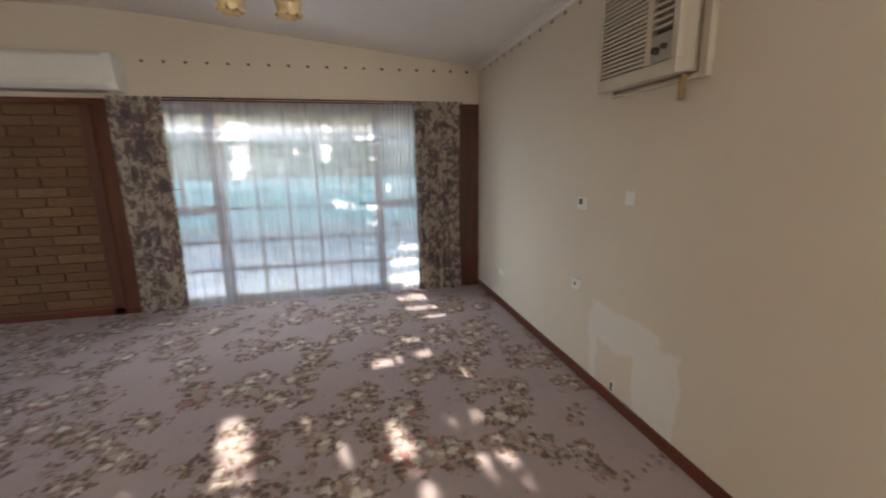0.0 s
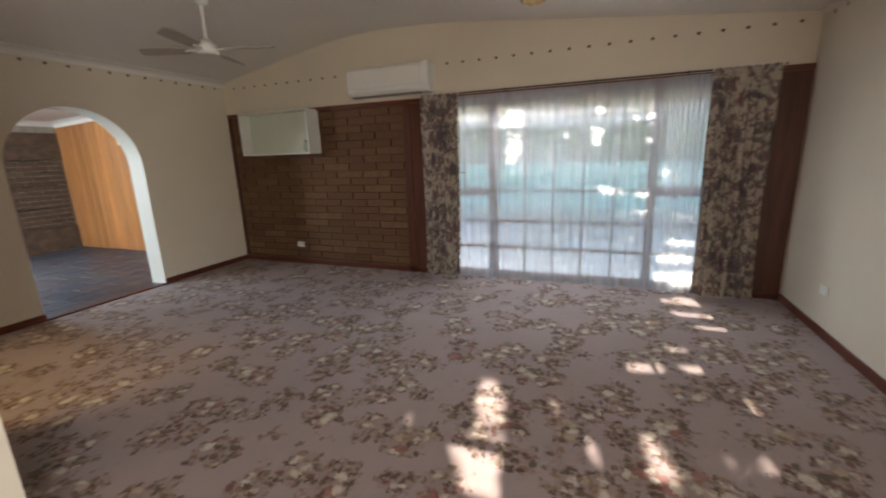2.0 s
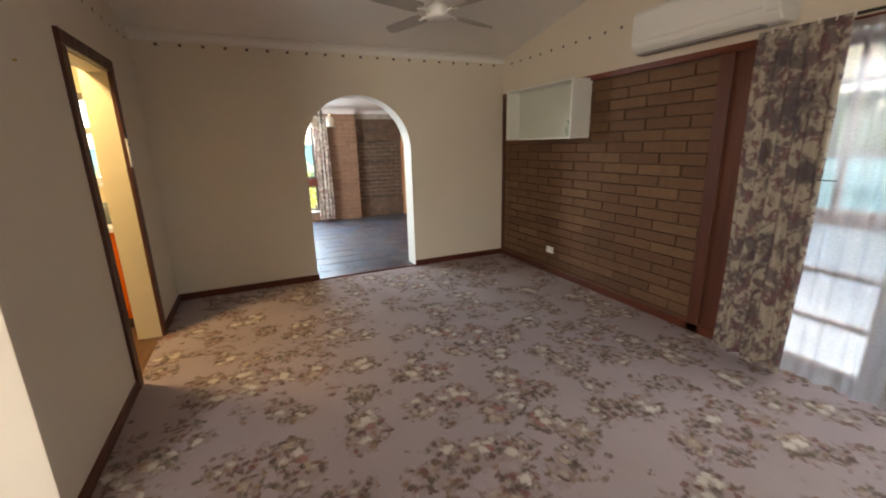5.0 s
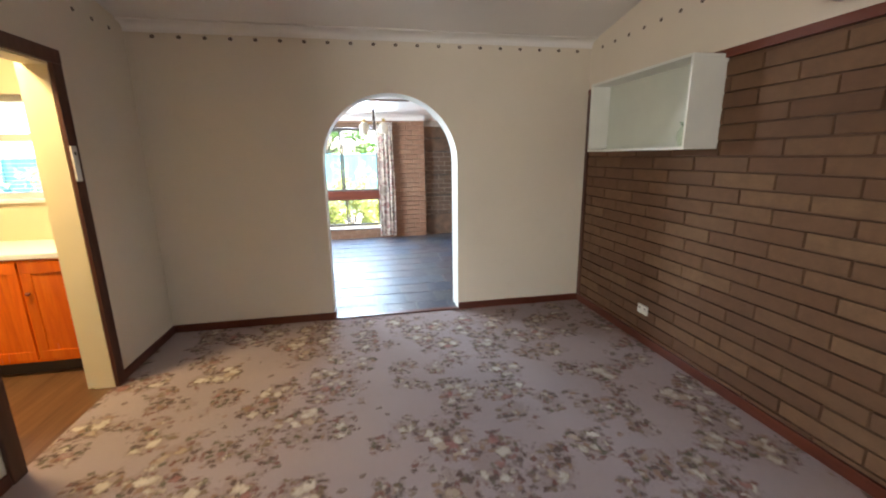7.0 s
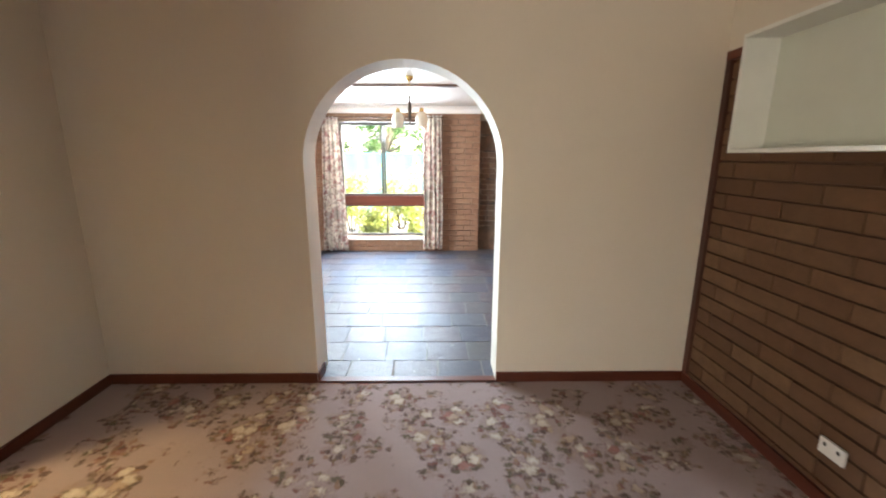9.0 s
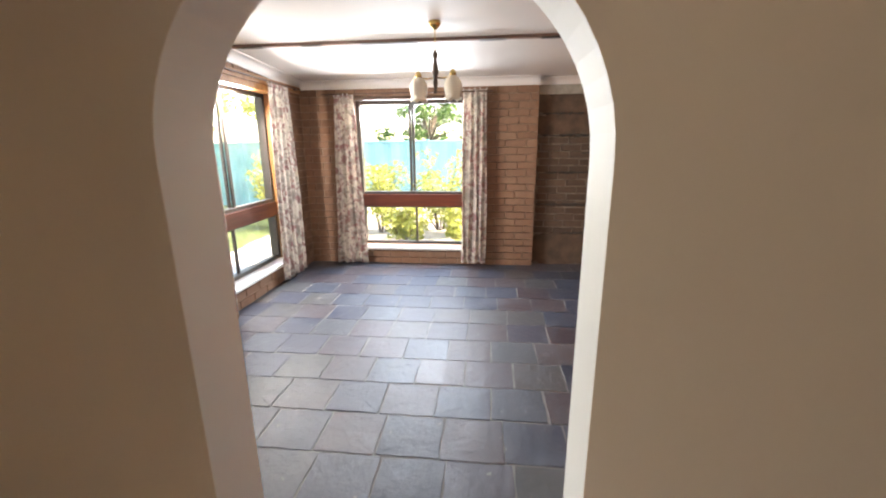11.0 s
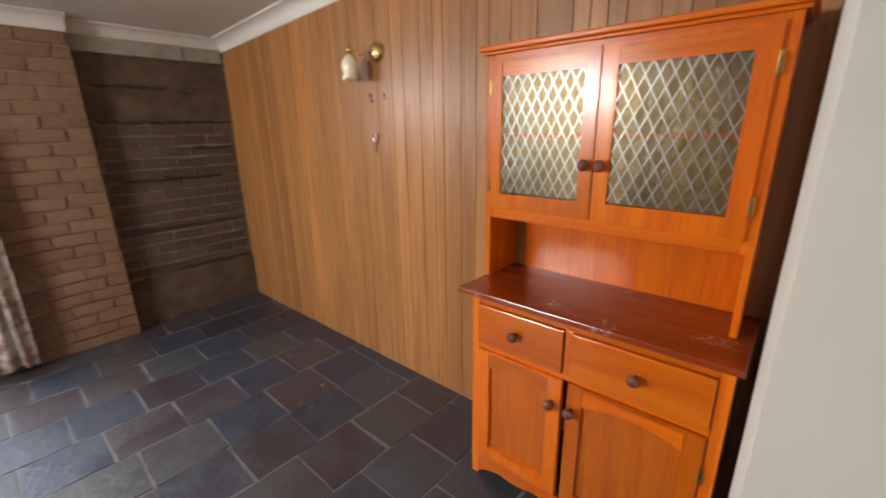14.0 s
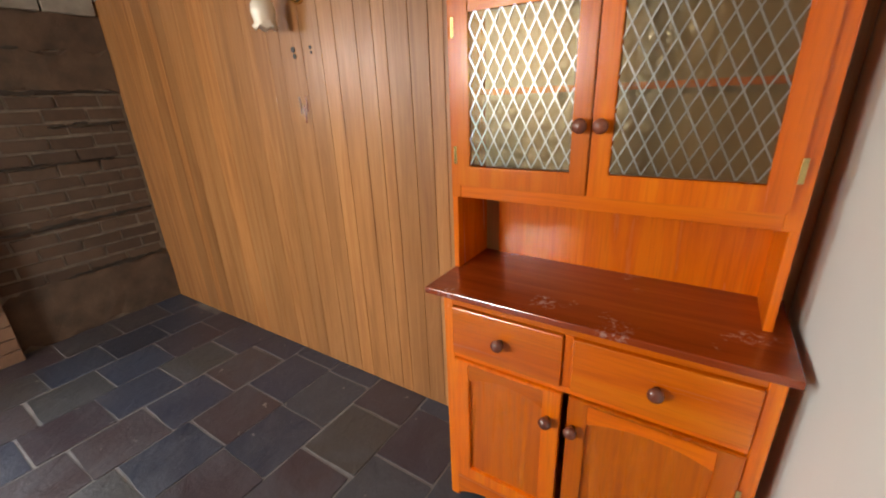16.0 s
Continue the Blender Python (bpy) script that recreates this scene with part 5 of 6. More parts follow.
structure("trim_reveal_west", boxes_bm([(-9.01, XW + 0.002, DW["y0"], DW["y0"] + 0.018, DW["z0"] + 0.02, DW["z1"]), (-9.01, XW + 0.002, DW["y1"] - 0.018, DW["y1"], DW["z0"] + 0.02, DW["z1"]), (-9.01, XW + 0.004, DW["y0"] - 0.02, DW["y1"] + 0.02, DW["z1"] - 0.018, DW["z1"] + 0.02)]), BROWNFR, "brown timber window reveal", "trim")
structure("trim_reveal_south", boxes_bm([(DS["x0"], DS["x0"] + 0.03, 0.67, YSD + 0.004, DS["z0"] + 0.02, DS["z1"]), (DS["x1"] - 0.03, DS["x1"], 0.67, YSD + 0.004, DS["z0"] + 0.02, DS["z1"]), (DS["x0"] - 0.03, DS["x1"] + 0.03, 0.67, YSD + 0.006, DS["z1"] - 0.02, DS["z1"] + 0.05)]), ORANGEFR, "honey timber window reveal", "trim")
structure("trim_pelmet_south", box_bm(-8.86, -6.2, YSD - 0.01, YSD + 0.03, 2.10, 2.17, bevel=0.004), ORANGEFR, "honey timber curtain rail board", "trim")

drape("drape", folds(1.27, 1.50, 0.03, 2.07, 0.026, 4, 21, axis="y", at=XW + 0.09, tilt=-0.0, flare=0.09), DRAPED, "cream floral drape tied loosely beside the window", "dining room drapes")
drape("drape", folds(2.80, 3.07, 0.05, 2.10, 0.026, 4, 22, axis="y", at=XW + 0.09, flare=0.02), DRAPED, "cream floral drape hanging straight beside the window", "dining room drapes")
drape("drape", folds(-8.40, -7.97, 0.05, 2.11, 0.026, 5, 23, at=YSD + 0.09, flare=0.06), DRAPED, "cream floral drape in the window corner", "dining room drapes")
drape("drape", folds(-6.96, -6.63, 0.03, 2.12, 0.030, 5, 24, at=YSD + 0.10, flare=0.03), DRAPED, "cream floral drape with red roses near the arch", "dining room drapes")
for nm, args in (("west", (XW + 0.08, XW + 0.095, 1.12, 3.14, 2.075, 2.09)), ("south", (-8.70, -6.5, YSD + 0.085, YSD + 0.10, 2.12, 2.135))):
    tr = thing("curtain_track", "slim brown curtain track over the dining window", "curtain track")
    part("rail", box_bm(*args), BROWNFR, tr)
    bx_ = (XW, XW + 0.08, 1.14, 1.16, 2.075, 2.09) if nm == "west" else (-8.68, -8.66, YSD, YSD + 0.085, 2.12, 2.135)
    part("bracket", box_bm(*bx_), BROWNFR, tr)

zc = dining_ceiling
cornice("trim_cornice_dining", [((XW, YSD, zc(XW)), (XW, 3.67, zc(XW)), (1, 0)), ((-8.98, 3.67, zc(-8.98)), (-8.98, YND, zc(-8.98)), (1, 0)), ((-8.98, YND, zc(-8.98)), (XD, YND, zc(XD)), (0, -1)), ((XD, YSD, zc(XD)), (XW, YSD, zc(XW)), (0, 1)), ((XD, YND, zc(XD)), (XD, YSD, zc(XD)), (-1, 0))], 0.095, 0.09)


# scar of the removed partition across the ceiling
def ceiling_scar():
    rng = random.Random(4)
    t = structure("trim_ceiling_strip", box_bm(-7.40, -7.355, 0.83, YND - 0.05, zc(-7.38) - 0.022, zc(-7.38) + 0.01, bevel=0.003), timber("raw_strip", (0.14, 0.075, 0.055), (0.24, 0.15, 0.12), (0.34, 0.25, 0.21), 1, 0.6), "rough reddish timber strip left on the ceiling", "ceiling strip")
    y = 1.0
    while y < 4.3:
        l = rng.uniform(0.12, 0.5)
        part("paint_patch", box_bm(-7.405, -7.35, y, y + l, zc(-7.38) - 0.026, zc(-7.38) - 0.02, bevel=0.001), DARKPL if rng.random() < 0.4 else GROUT, t)
        y += l + rng.uniform(0.15, 0.6)


ceiling_scar()


def pendant(cx, cy):
    t = thing("pendant_light", "two-armed brass pendant with frosted glass tulip shades", "pendant light")
    z1 = zc(cx)
    part("canopy", lathe_bm([(0.0001, z1 + 0.005), (0.045, z1 + 0.003), (0.042, z1 - 0.02), (0.015, z1 - 0.05), (0.0001, z1 - 0.05)], (cx, cy, 0), 20), BRASS, t, "", True)
    part("chain", lathe_bm([(0.0001, z1 - 0.045), (0.004, z1 - 0.045), (0.004, 2.13), (0.0001, 2.13)], (cx, cy, 0), 8), BRASS, t)
    part("column", lathe_bm([(0.0001, 2.15), (0.008, 2.145), (0.020, 2.12), (0.010, 2.085), (0.018, 2.05), (0.024, 2.0), (0.012, 1.96), (0.019, 1.93), (0.010, 1.885), (0.014, 1.87), (0.0001, 1.855)], (cx, cy, 0), 14), plain("dark_bronze", (0.10, 0.075, 0.06), 0.35, 0.8), t, "dark turned centre column", True)
    for s in (-1, 1):
        a = Vector((cx, cy, 1.965))
        e = Vector((cx + 0.03 * s, cy + 0.13 * s, 1.975))
        part("arm", tube_bm([a, (a + e) / 2 + Vector((0, 0, -0.01)), e], 0.005, 8), BRASS, t, "", True)
        sh = part("shade", bell(bmesh.new(), e + Vector((0, 0, 0.0)), 0.068, 0.165, 6), OPAL, t, "frosted cream glass shade", True)
        thicken(sh, 0.003)
        part("lamp_holder", lathe_bm([(0.0001, 0.045), (0.012, 0.04), (0.024, 0.02), (0.026, -0.01), (0.0001, -0.01)], e, 14), BRASS, sh, "brass cap", True)
    return t


pendant(-7.0, 2.70)


def wall_lamp(x, z):
    t = thing("wall_lamp", "brass wall lamp with one frosted tulip shade", "wall lamp")
    part("back_plate", lathe_bm([(0.0001, -0.030), (0.022, -0.030), (0.040, -0.024), (0.050, -0.010), (0.051, 0.0), (0.0001, 0.0)], (x, YND, z), 24, "y"), BRASS, t, "polished round brass plate", True)
    e = Vector((x - 0.115, YND - 0.10, z - 0.005))
    part("arm", tube_bm([(x - 0.01, YND - 0.02, z), (x - 0.05, YND - 0.07, z - 0.02), (x - 0.09, YND - 0.10, z - 0.015), e], 0.005, 8), BRASS, t, "", True)
    sh = part("shade", bell(bmesh.new(), e + Vector((0, 0, -0.01)), 0.052, 0.125, 6), OPAL, t, "frosted white glass shade", True)
    thicken(sh, 0.003)
    part("lamp_holder", lathe_bm([(0.0001, 0.045), (0.010, 0.04), (0.018, 0.025), (0.02, -0.012), (0.0001, -0.012)], e, 14), BRASS, sh, "brass cap", True)
    return t


wall_lamp(-7.01, 1.92)

# holes and pencil marks left on the boards below the lamp
scar = thing("wall_scar", "dark screw holes and scraped marks under the wall lamp", "wall marks")
for x, z, w, h in ((-7.09, 1.70, 0.026, 0.045), (-7.085, 1.672, 0.022, 0.014), (-6.975, 1.70, 0.016, 0.035), (-6.973, 1.68, 0.012, 0.02)):
    part("hole", lathe_bm([(0.0001, 0.0), (w / 2, 0.0), (w / 2, 0.004), (0.0001, 0.004)], (x, YND - 0.004, z), 10, "y"), DARKPL, scar)
for x, z0, z1 in ((-7.095, 1.42, 1.50), (-7.07, 1.38, 1.46), (-7.05, 1.43, 1.50)):
    part("scrape", tube_bm([(x, YND - 0.002, z0), (x + 0.004, YND - 0.003, (z0 + z1) / 2), (x - 0.003, YND - 0.002, z1)], 0.005, 5), KNOB, scar)


# ---- dresser ----
def lead_glass():
    m, nt, b = mat("rippled_glass")
    v = coords(nt)
    n = noise_tex(nt, v, 38.0, 3, 0.5)
    tp = nt.nodes.new("ShaderNodeBsdfTransparent")
    tp.inputs[0].default_value = (0.82, 0.76, 0.62, 1)
    gl = nt.nodes.new("ShaderNodeBsdfGlossy")
    gl.inputs["Roughness"].default_value = 0.34
    gl.inputs["Color"].default_value = (0.95, 0.88, 0.66, 1)
    bp = nt.nodes.new("ShaderNodeBump")
    bp.inputs["Strength"].default_value, bp.inputs["Distance"].default_value = 0.6, 0.006
    nt.links.new(n.outputs[0], bp.inputs["Height"])
    nt.links.new(bp.outputs[0], gl.inputs["Normal"])
    mx = nt.nodes.new("ShaderNodeMixShader")
    nt.links.new(gloss_factor(nt, 0.06, 0.5), mx.inputs[0])
    nt.links.new(tp.outputs[0], mx.inputs[1])
    nt.links.new(gl.outputs[0], mx.inputs[2])
    nt.links.new(mx.outputs[0], nt.nodes["Material Output"].inputs[0])
    return m


def knob(parent, x, y, z, r=0.020):
    return part("knob", lathe_bm([(0.0001, -0.040), (r * 0.55, -0.039), (r * 0.95, -0.032), (r, -0.024), (r * 0.8, -0.015), (r * 0.45, -0.010), (r * 0.5, 0.0), (0.0001, 0.0)], (x, y, z), 18, "y"), KNOB, parent, "round dark turned wooden knob", True)


def hinge(parent, x, y, z):
    return part("hinge", box_bm(x - 0.006, x + 0.006, y - 0.004, y + 0.002, z - 0.028, z + 0.028, bevel=0.0015), BRASS, parent, "small brass butt hinge")


def framed_door(t, x0, x1, y, z0, z1, stile, top, bottom, arched=False):
    """A frame-and-panel door; arched: the panel's top edge is a shallow arch."""
    ring = bmesh.new()
    outer = ((x0, z0), (x1, z0), (x1, z1), (x0, z1))
    inner = ((x0 + stile, z0 + bottom), (x1 - stile, z0 + bottom), (x1 - stile, z1 - 0.012), (x0 + stile, z1 - 0.012))
    vo = [[ring.verts.new((x, yy, z)) for x, z in outer] for yy in (y, y + 0.02)]
    vi = [[ring.verts.new((x, yy, z)) for x, z in inner] for yy in (y, y + 0.02)]
    for i in range(4):
        j = (i + 1) % 4
        ring.faces.new((vo[0][i], vo[0][j], vi[0][j], vi[0][i]))
        ring.faces.new((vo[1][j], vo[1][i], vi[1][i], vi[1][j]))
        ring.faces.new((vo[0][j], vo[0][i], vo[1][i], vo[1][j]))
        ring.faces.new((vi[0][i], vi[0][j], vi[1][j], vi[1][i]))
    bmesh.ops.recalc_face_normals(ring, faces=ring.faces)
    bmesh.ops.bevel(ring, geom=[e for e in ring.edges if all(v.co.y < y + 0.001 for v in e.verts)], offset=0.0025, segments=2, affect="EDGES")
    door = part("door", ring, PINE, t)
    bm = bmesh.new()
    n = 12
    lo, hi = [], []
    for i in range(n + 1):
        u = i / n
        x = x0 + stile + (x1 - x0 - 2 * stile) * u
        dip = 0.030 * (1 - 4 * (u - 0.5) ** 2) if arched else 0.0
        lo.append((x, z1 - top - 0.030 * (1 if arched else 0) + dip))
        hi.append((x, z1 - 0.0125))
    for yy in (y + 0.001, y + 0.019):
        a = [bm.verts.new((x, yy, z)) for x, z in lo]
        b = [bm.verts.new((x, yy, z)) for x, z in hi]
        for i in range(n):
            bm.faces.new((a[i], a[i + 1], b[i + 1], b[i]))
    vs = list(bm.verts)
    m = n + 1
    for i in range(n):
        bm.faces.new((vs[i], vs[2 * m + i], vs[2 * m + i + 1], vs[i + 1]))
    bmesh.ops.recalc_face_normals(bm, faces=bm.faces)
    part("top_rail", bm, PINEX, door)
    return door


def dresser():
    t = thing("kitchen_dresser", "orange varnished pine dresser with leaded glass doors against the boards", "dresser")
    x0, x1, yb = -6.07, -5.19, YND - 0.004
    yf, zt = 4.272, 0.902
    # lower cupboard
    part("side_panel", box_bm(x0, x0 + 0.02, yf + 0.002, yb, 0.0, zt - 0.022, bevel=0.002), PINE, t)
    part("side_panel", box_bm(x1 - 0.02, x1, yf + 0.002, yb, 0.0, zt - 0.022, bevel=0.002), PINE, t, "side in deep shade beside the wall")
    part("base_board", box_bm(x0 + 0.02, x1 - 0.02, yf + 0.03, yb, 0.09, 0.11), PINE, t)
    part("back_panel", box_bm(x0 + 0.02, x1 - 0.02, yb - 0.01, yb, 0.11, 1.16), PINE, t, "vertical pine back boards")
    for a, b in ((x0, x0 + 0.035), (x1 - 0.035, x1)):
        part("stile", box_bm(a, b, yf, yf + 0.022, 0.0, zt - 0.022, bevel=0.003), PINE, t)
    part("rail", box_bm(x0 + 0.035, x1 - 0.035, yf + 0.001, yf + 0.021, 0.848, zt - 0.022, bevel=0.002), PINEX, t)
    part("rail", box_bm(x0 + 0.035, x1 - 0.035, yf + 0.001, yf + 0.021, 0.653, 0.674, bevel=0.002), PINEX, t)
    xm = -5.66
    part("rail", box_bm(xm - 0.013, xm + 0.013, yf + 0.001, yf + 0.021, 0.674, 0.848, bevel=0.002), PINE, t)
    # scalloped apron
    bm = bmesh.new()
    n = 40
    a, b, a2, b2 = [], [], [], []
    for i in range(n + 1):
        u = i / n
        x = x0 + 0.035 + (x1 - x0 - 0.07) * u
        edge = min(u, 1 - u)
        z = 0.015 + 0.055 * min(1, edge * 6) ** 0.7 - 0.018 * math.sin(math.pi * min(1, max(0, (edge - 0.12) * 5))) - (0.012 if 0.42 < u < 0.58 else 0)
        for lst, yy, zz in ((a, yf + 0.001, z), (b, yf + 0.001, 0.125), (a2, yf + 0.019, z), (b2, yf + 0.019, 0.125)):
            lst.append(bm.verts.new((x, yy, zz)))
    for i in range(n):
        bm.faces.new((a[i], a[i + 1], b[i + 1], b[i]))
        bm.faces.new((a2[i + 1], a2[i], b2[i], b2[i + 1]))
        bm.faces.new((a[i], a2[i], a2[i + 1], a[i + 1]))
        bm.faces.new((b[i], b[i + 1], b2[i + 1], b2[i]))
    part("apron", bm, PINEX, t, "scalloped base apron")
    for k, (a, b) in enumerate(((x0 + 0.037, xm - 0.014), (xm + 0.014, x1 - 0.037))):
        dr = part("drawer", box_bm(a, b, yf - 0.012, yf + 0.010, 0.676, 0.846, bevel=0.004), PINEX, t)
        knob(dr, (a + b) / 2 + (-0.008 if k == 0 else 0.004), yf - 0.012, 0.768)
        d = framed_door(t, a, b + (0.006 if k == 0 else 0.0), yf - 0.010, 0.130, 0.651, 0.055, 0.045, 0.05, True)
        part("panel", box_bm(a + 0.05, b - 0.05, yf + 0.004, yf + 0.010, 0.175, 0.606), timber("figured_panel", (0.58, 0.10, 0.006), (0.76, 0.16, 0.010), (0.84, 0.21, 0.020), 2, 0.28, 3.0, True, 0.3), d, "figured red-brown panel")
        knob(d, (b - 0.030) if k == 0 else (a + 0.018), yf - 0.010, 0.548)
        if k == 1:
            hinge(d, b + 0.003, yf - 0.008, 0.52)
            hinge(d, b + 0.003, yf - 0.008, 0.22)
    part("worktop", box_bm(-6.125, -5.172, yf - 0.025, yb, zt - 0.022, zt, bevel=0.004), PINETOP, t, "scuffed red-brown worktop with pale ring marks")
    # upper cabinet
    u0, u1, uy, z0, z1 = -6.125, -5.215, 4.435, 1.160, 1.775
    part("upper_side", box_bm(u0, u0 + 0.02, uy + 0.002, yb, zt, z1, bevel=0.002), PINE, t)
    part("upper_side", box_bm(u1 - 0.02, u1, uy + 0.002, yb, zt, z1, bevel=0.002), PINE, t)
    for a, b in ((u0, u0 + 0.034), (u1 - 0.034, u1)):
        part("stile", box_bm(a, b, uy, uy + 0.02, z0, z1, bevel=0.002), PINE, t)
    part("shelf", box_bm(u0 + 0.02, u1 - 0.02, uy + 0.02, yb - 0.01, z0 + 0.01, z0 + 0.03), PINEX, t)
    part("shelf", box_bm(u0 + 0.02, u1 - 0.02, uy + 0.05, yb - 0.01, 1.475, 1.492), PINEX, t)
    part("top_board", box_bm(u0, u1, uy + 0.002, yb, z1 - 0.02, z1), PINEX, t)
    part("rail", box_bm(u0 + 0.034, u1 - 0.034, uy + 0.001, uy + 0.019, z0, z0 + 0.045, bevel=0.002), PINEX, t)
    part("upper_back", box_bm(u0 + 0.02, u1 - 0.02, yb - 0.012, yb - 0.002, 1.161, z1 - 0.02), timber("cupboard_back", (0.42, 0.26, 0.14), (0.50, 0.33, 0.19), (0.56, 0.39, 0.25), 2, 0.5), t, "paler back inside the cupboard")
    part("cornice", boxes_bm([(u0 - 0.012, u1 + 0.012, uy - 0.012, yb, z1, z1 + 0.012), (u0 - 0.024, u1 + 0.024, uy - 0.024, yb, z1 + 0.012, z1 + 0.030)], 0.004), PINEX, t, "moulded top edge")
    glass = lead_glass()
    bar = plain("lead_came", (0.38, 0.36, 0.32), 0.34, 0.85)
    um = -5.685
    for k, (a, b) in enumerate(((u0 + 0.030, um - 0.002), (um + 0.002, u1 - 0.030))):
        d = framed_door(t, a, b, uy - 0.016, 1.203, 1.757, 0.052 if k else 0.048, 0.062, 0.062)
        g0, g1, h0, h1 = a + 0.048, b - 0.048, 1.270, 1.700
        pane = part("glass_pane", box_bm(g0, g1, uy - 0.009, uy - 0.005, h0, h1), glass, d, "rippled leaded glass pane")
        bm = bmesh.new()
        pw, ph = 0.040, 0.078
        y_ = uy - 0.0105
        for s in (1, -1):
            i = -12
            while i < 26:
                pts = []
                for m_ in range(0, 110):
                    z = h0 + m_ * ph / 16
                    x = g0 + i * pw + s * (z - h0) / ph * pw
                    if h0 <= z <= h1 and g0 <= x <= g1:
                        pts.append((x, z))
                if len(pts) >= 2:
                    (xa, za), (xb, zb) = pts[0], pts[-1]
                    w = 0.0021
                    q = [bm.verts.new((x, y_ - (0.0008 if s > 0 else 0), z)) for x, z in ((xa - w, za), (xa + w, za), (xb + w, zb), (xb - w, zb))]
                    q2 = [bm.verts.new((x, y_ + 0.002, z)) for x, z in ((xa - w, za), (xa + w, za), (xb + w, zb), (xb - w, zb))]
                    bm.faces.new(q)
                    for j in range(4):
                        bm.faces.new((q[j], q2[j], q2[(j + 1) % 4], q[(j + 1) % 4]))
                i += 1
        bmesh.ops.recalc_face_normals(bm, faces=bm.faces)
        part("lead_lattice", bm, bar, d, "diamond lead lattice")
        knob(d, (b - 0.022) if k == 0 else (a + 0.026), uy - 0.016, 1.392, 0.020)
        for z in (1.30, 1.66):
            hinge(d, a - 0.003 if k == 0 else b + 0.003, uy - 0.014, z)
    return t


dresser()


# ---- pieces: boards, slates, bricks ----
def share(name, mesh, parent, loc, label=""):
    ob = new(name, mesh)
    ob.parent = parent
    ob.location = loc
    return ob


def panel_boards():
    rng = random.Random(12)
    x = -9.1
    while x < XD - 0.002:
        w = rng.choice((0.065, 0.09, 0.12, 0.15, 0.11))
        w = min(w, XD - 0.001 - x)
        top = dining_ceiling(x) + 0.02
        ob = new("board", mesh_of("board", box_bm(-w / 2 + 0.0012, w / 2 - 0.0012, -0.006, 0.006, 0.004, top, bevel=0.0016), PANEL))
        ob.parent = wall_n
        ob.location = (x + w / 2, YND + 0.006, 0)
        x += w


panel_boards()


def slates():
    rng = random.Random(31)
    meshes = []
    for k in range(10):
        bm = bmesh.new()
        hx, hy = 0.1535, 0.1565
        ring = []
        for cx_, cy_ in ((-1, -1), (1, -1), (1, 1), (-1, 1)):
            ring.append((cx_ * hx + rng.uniform(-0.005, 0.003), cy_ * hy + rng.uniform(-0.005, 0.003)))
        pts = []
        for i in range(4):
            (ax, ay), (bx2, by2) = ring[i], ring[(i + 1) % 4]
            for f in (0.02, 0.36, 0.66, 0.98):
                j = rng.uniform(-0.003, 0.003)
                pts.append((ax + (bx2 - ax) * f + j, ay + (by2 - ay) * f + j))
        top = [bm.verts.new((x * 0.992, y * 0.992, rng.uniform(0.0, 0.0025))) for x, y in pts]
        low = [bm.verts.new((x, y, -0.010)) for x, y in pts]
        mid = bm.verts.new((rng.uniform(-0.03, 0.03), rng.uniform(-0.03, 0.03), rng.uniform(0.0, 0.002)))
        n = len(pts)
        for i in range(n):
            bm.faces.new((top[i], top[(i + 1) % n], mid))
            bm.faces.new((low[i], low[(i + 1) % n], top[(i + 1) % n], top[i]))
        meshes.append(mesh_of("slate", bm, SLATE))
    x = -5.035
    row = 0
    while x > -9.14:
        y = YSD - 0.2 + rng.uniform(0.0, 0.30)
        while y < YND + 0.1:
            if x < XD - 0.16 or AY0 - 0.17 < y < AY1 + 0.17:
                ob = share("slate", rng.choice(meshes), slate_bed, (x, y, rng.uniform(-0.001, 0.001)))
                ob.rotation_euler = (0, 0, rng.choice((0, math.pi)))
            y += 0.322
        x -= 0.316
        row += 1


slates()


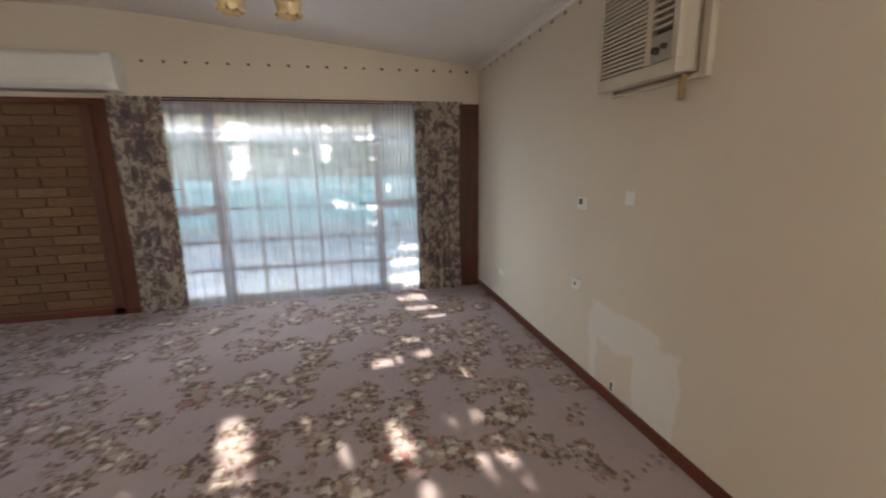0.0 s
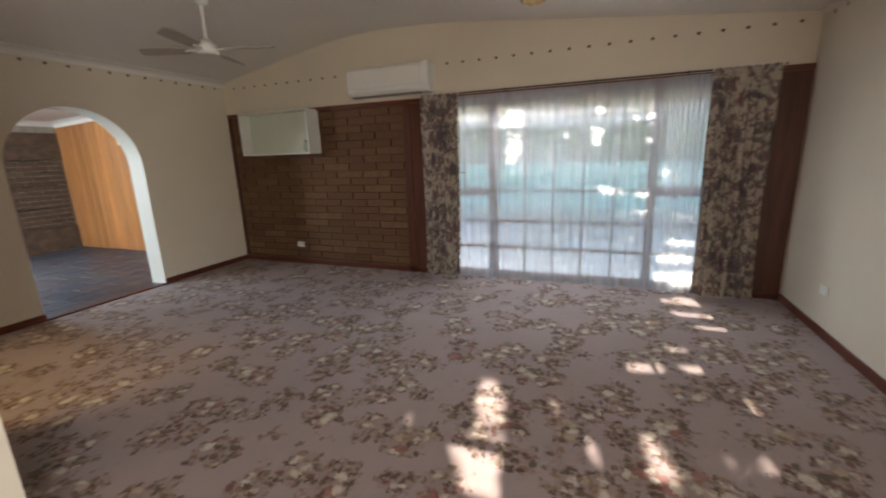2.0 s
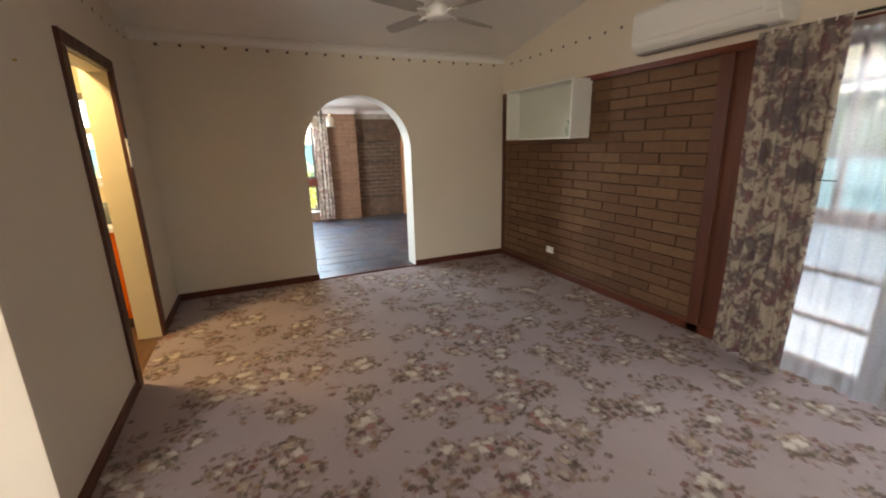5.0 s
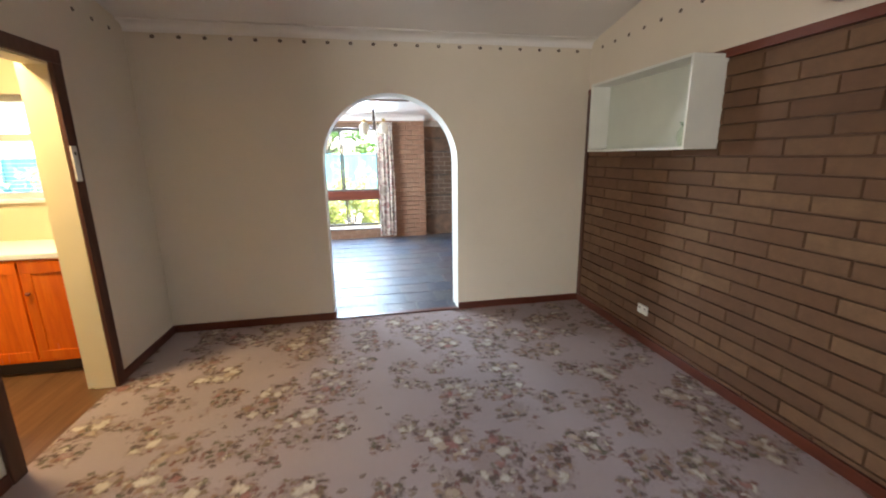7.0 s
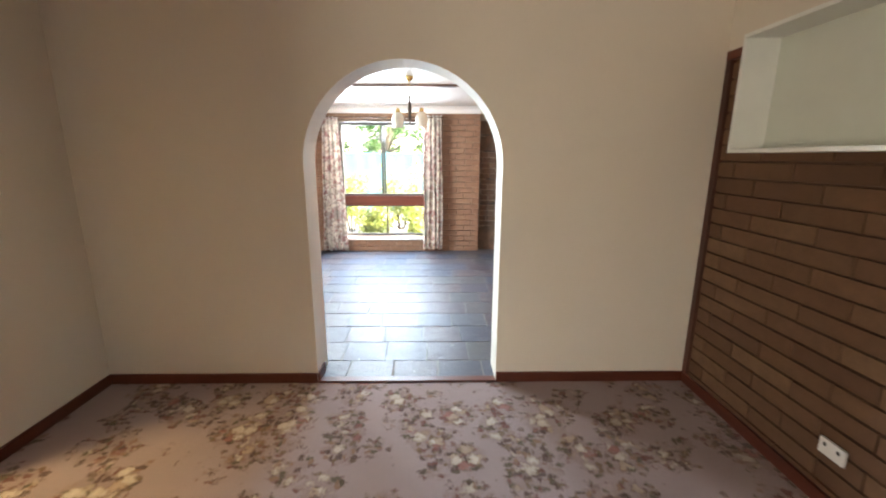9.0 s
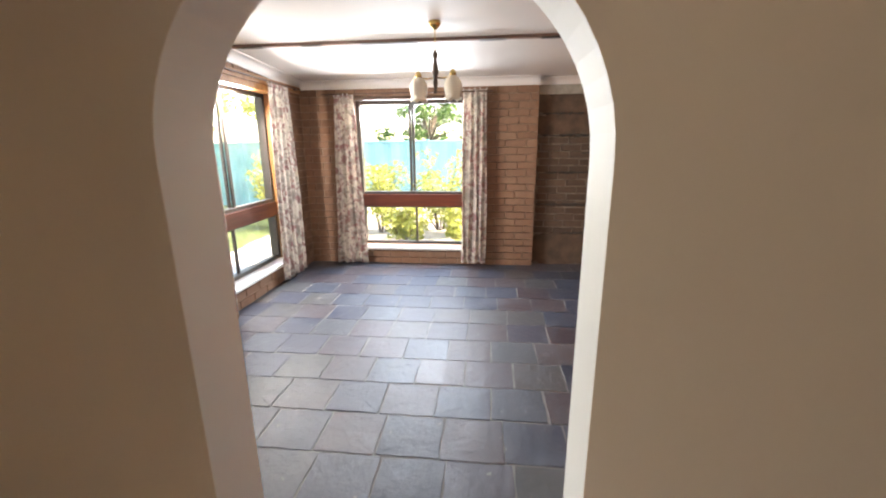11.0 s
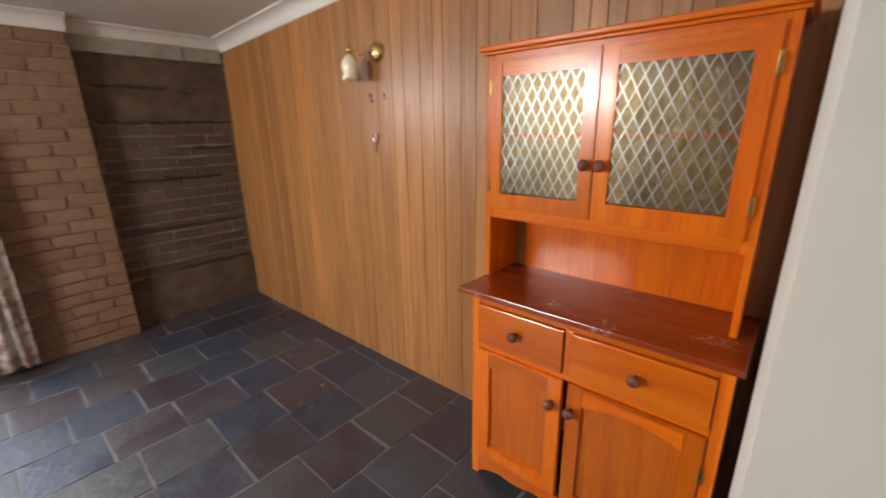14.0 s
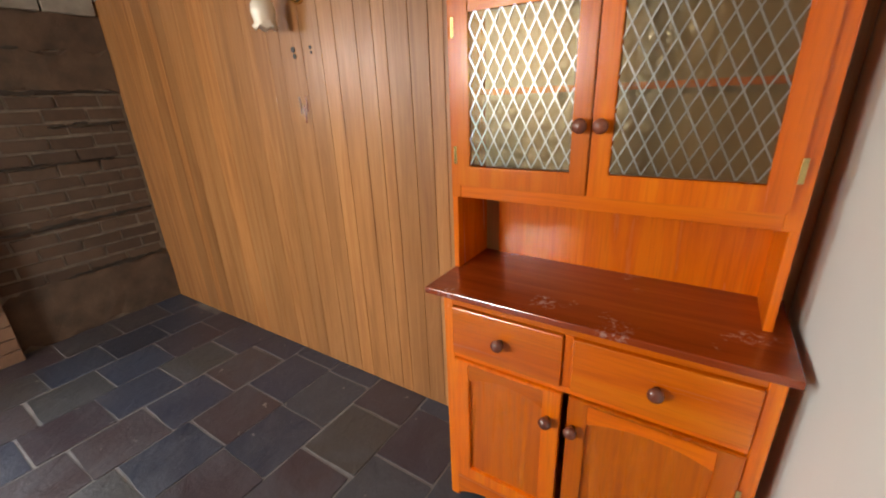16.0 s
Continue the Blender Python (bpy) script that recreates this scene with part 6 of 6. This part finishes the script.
def lay_bricks(parent, material, origin, udir, length, z0, z1, bl, bh, joint, depth, holes=(), seed=1, rough=0.0015, warp=0.0):
    """Lays stretcher-bond bricks on a wall face. udir: the wall's direction; the face looks to the left of it."""
    rng = random.Random(seed)
    ux, uy_ = udir
    nx, ny = -uy_, ux
    variants = {}

    def brick_mesh(w, k):
        key = (round(w, 3), k)
        if key not in variants:
            bm = bmesh.new()
            r2 = random.Random(seed * 100 + k)
            c = 0.003
            lo, up = [], []
            for su, sz in ((-1, -1), (1, -1), (1, 1), (-1, 1)):
                du, dz = r2.uniform(-rough, rough), r2.uniform(-rough, rough)
                u, z = su * w / 2 + du, sz * (bh - joint) / 2 + dz
                lo.append(bm.verts.new((ux * u, uy_ * u, z)))
                f = depth + r2.uniform(-rough, rough)
                u2, z2 = u - su * c, z - sz * c
                up.append(bm.verts.new((ux * u2 + nx * f, uy_ * u2 + ny * f, z2)))
            bm.faces.new(up)
            for i in range(4):
                bm.faces.new((lo[i], lo[(i + 1) % 4], up[(i + 1) % 4], up[i]))
            bmesh.ops.recalc_face_normals(bm, faces=bm.faces)
            variants[key] = mesh_of("brick", bm, material)
        return variants[key]

    z, row = z0, 0
    while z + bh * 0.5 < z1:
        u = -bl * (0.0, 0.5)[row % 2] + rng.uniform(-0.02, 0.02) * (1 if rough > 0.001 else 0)
        while u < length - 0.02:
            a, b = max(u, 0.0), min(u + bl - joint, length)
            zc_ = z + bh / 2
            spans = [(a, b)]
            for h0, h1, hz0, hz1 in holes:
                if hz0 < zc_ < hz1:
                    out = []
                    for p, q in spans:
                        if q <= h0 or p >= h1:
                            out.append((p, q))
                        else:
                            if p < h0 - 0.02:
                                out.append((p, h0))
                            if q > h1 + 0.02:
                                out.append((h1, q))
                    spans = out
            for p, q in spans:
                if q - p > 0.025:
                    w = round((q - p) / 0.02) * 0.02 if abs(q - p - (bl - joint)) > 0.001 else bl - joint
                    w = min(w, q - p)
                    m_ = (p + q) / 2
                    ob = share("brick", brick_mesh(w, rng.randrange(4)), parent, (origin[0] + ux * m_, origin[1] + uy_ * m_, zc_ + warp * rng.uniform(-1, 1)))
            u += bl
        z += bh
        row += 1


# long bricks of the living room panel; face looks south
lay_bricks(wall_b, BRICKL, (-2.14, YN + 0.033), (-1, 0), 2.72, 0.0, WZ1 - 0.05, 0.40, 0.0925, 0.0065, 0.022, (), 5)
# dining room bricks: west face looks east, south face looks north
lay_bricks(wall_w, BRICKD, (XW - 0.012, 3.67), (0, -1), 3.67 - YSD, 0.0, 2.2, 0.24, 0.086, 0.010, 0.012, ((3.67 - DW["y1"], 3.67 - DW["y0"], DW["z0"], DW["z1"]),), 7)
lay_bricks(wall_s, BRICKD, (-8.88, YSD - 0.012), (1, 0), -5.15 + 8.88, 0.0, 2.2, 0.24, 0.086, 0.010, 0.012, ((DS["x0"] + 8.88, DS["x1"] + 8.88, DS["z0"], DS["z1"]),), 9)
# dark brown bricks of the old fireplace recess, with smeared render above and below and dark ledges across
hearth = structure("wall_recess", box_bm(-8.992, -8.985, 3.67, YND, 0.0, 2.05), MORTARS, "dark brown unpainted brick recess with rough mortar", "wall")
lay_bricks(hearth, BRICKS, (-8.985, YND - 0.02), (0, -1), YND - 0.02 - 3.69, 0.40, 1.60, 0.235, 0.084, 0.013, 0.009, (), 15, 0.004, 0.003)
SMEAR = plain("smeared_brown_render", (0.115, 0.074, 0.049), 0.95, 0, 0.45, 7.0, 120.0, 0.005)


def smear(y0, y1, z0, z1, seed, material=SMEAR, name="render_coat", deep=0.014):
    """A rough coat with ragged top and bottom edges and an uneven face."""
    rng = random.Random(seed)
    bm = bmesh.new()
    n = 18
    cols = []
    for i in range(n + 1):
        y = y0 + (y1 - y0) * i / n
        e = min(1.0, min(i, n - i) / n + (0.85 if z1 - z0 > 0.1 else 0.2))
        half = (z1 - z0) / 2 * e
        mid = (z0 + z1) / 2
        wob = min(0.03, (z1 - z0) * 0.25)
        col = []
        for f in (-1.0, -0.92, -0.3, 0.3, 0.92, 1.0):
            d = 0.0 if abs(f) == 1.0 else deep + rng.uniform(-0.003, 0.003)
            col.append(bm.verts.new((-8.985 + d, y, max(0.0, mid + half * f + rng.uniform(-wob, wob) * abs(f)))))
        cols.append(col)
    for a, b in zip(cols, cols[1:]):
        for i in range(5):
            bm.faces.new((a[i], b[i], b[i + 1], a[i + 1]))
    ob = new(name, mesh_of(name, bm, material))
    ob.parent = hearth


smear(3.66, YND + 0.15, 0.0, 0.41, 1)
smear(3.62, YND + 0.2, 1.60, 1.84, 2)
smear(3.60, YND + 0.25, 1.83, 2.06, 3)
for k, (a, b, z) in enumerate(((3.72, 4.62, 1.595), (3.78, 4.50, 1.158), (3.70, 4.64, 0.772), (4.02, 4.62, 0.415), (3.72, 4.2, 1.84), (4.2, 4.6, 1.39))):
    smear(a, b, z - 0.022, z + 0.018, 20 + k, DARKPL, "dark_joint", 0.019)
for y0_, y1_ in ((3.68, 4.36), (4.37, 4.64)):
    ob = new("concrete_block", mesh_of("concrete_block", box_bm(-8.99, -8.95, y0_, y1_, 2.05, 2.155, bevel=0.006), plain("grey_block", (0.33, 0.30, 0.25), 0.9, 0, 0.25, 12.0)))
    ob.parent = hearth
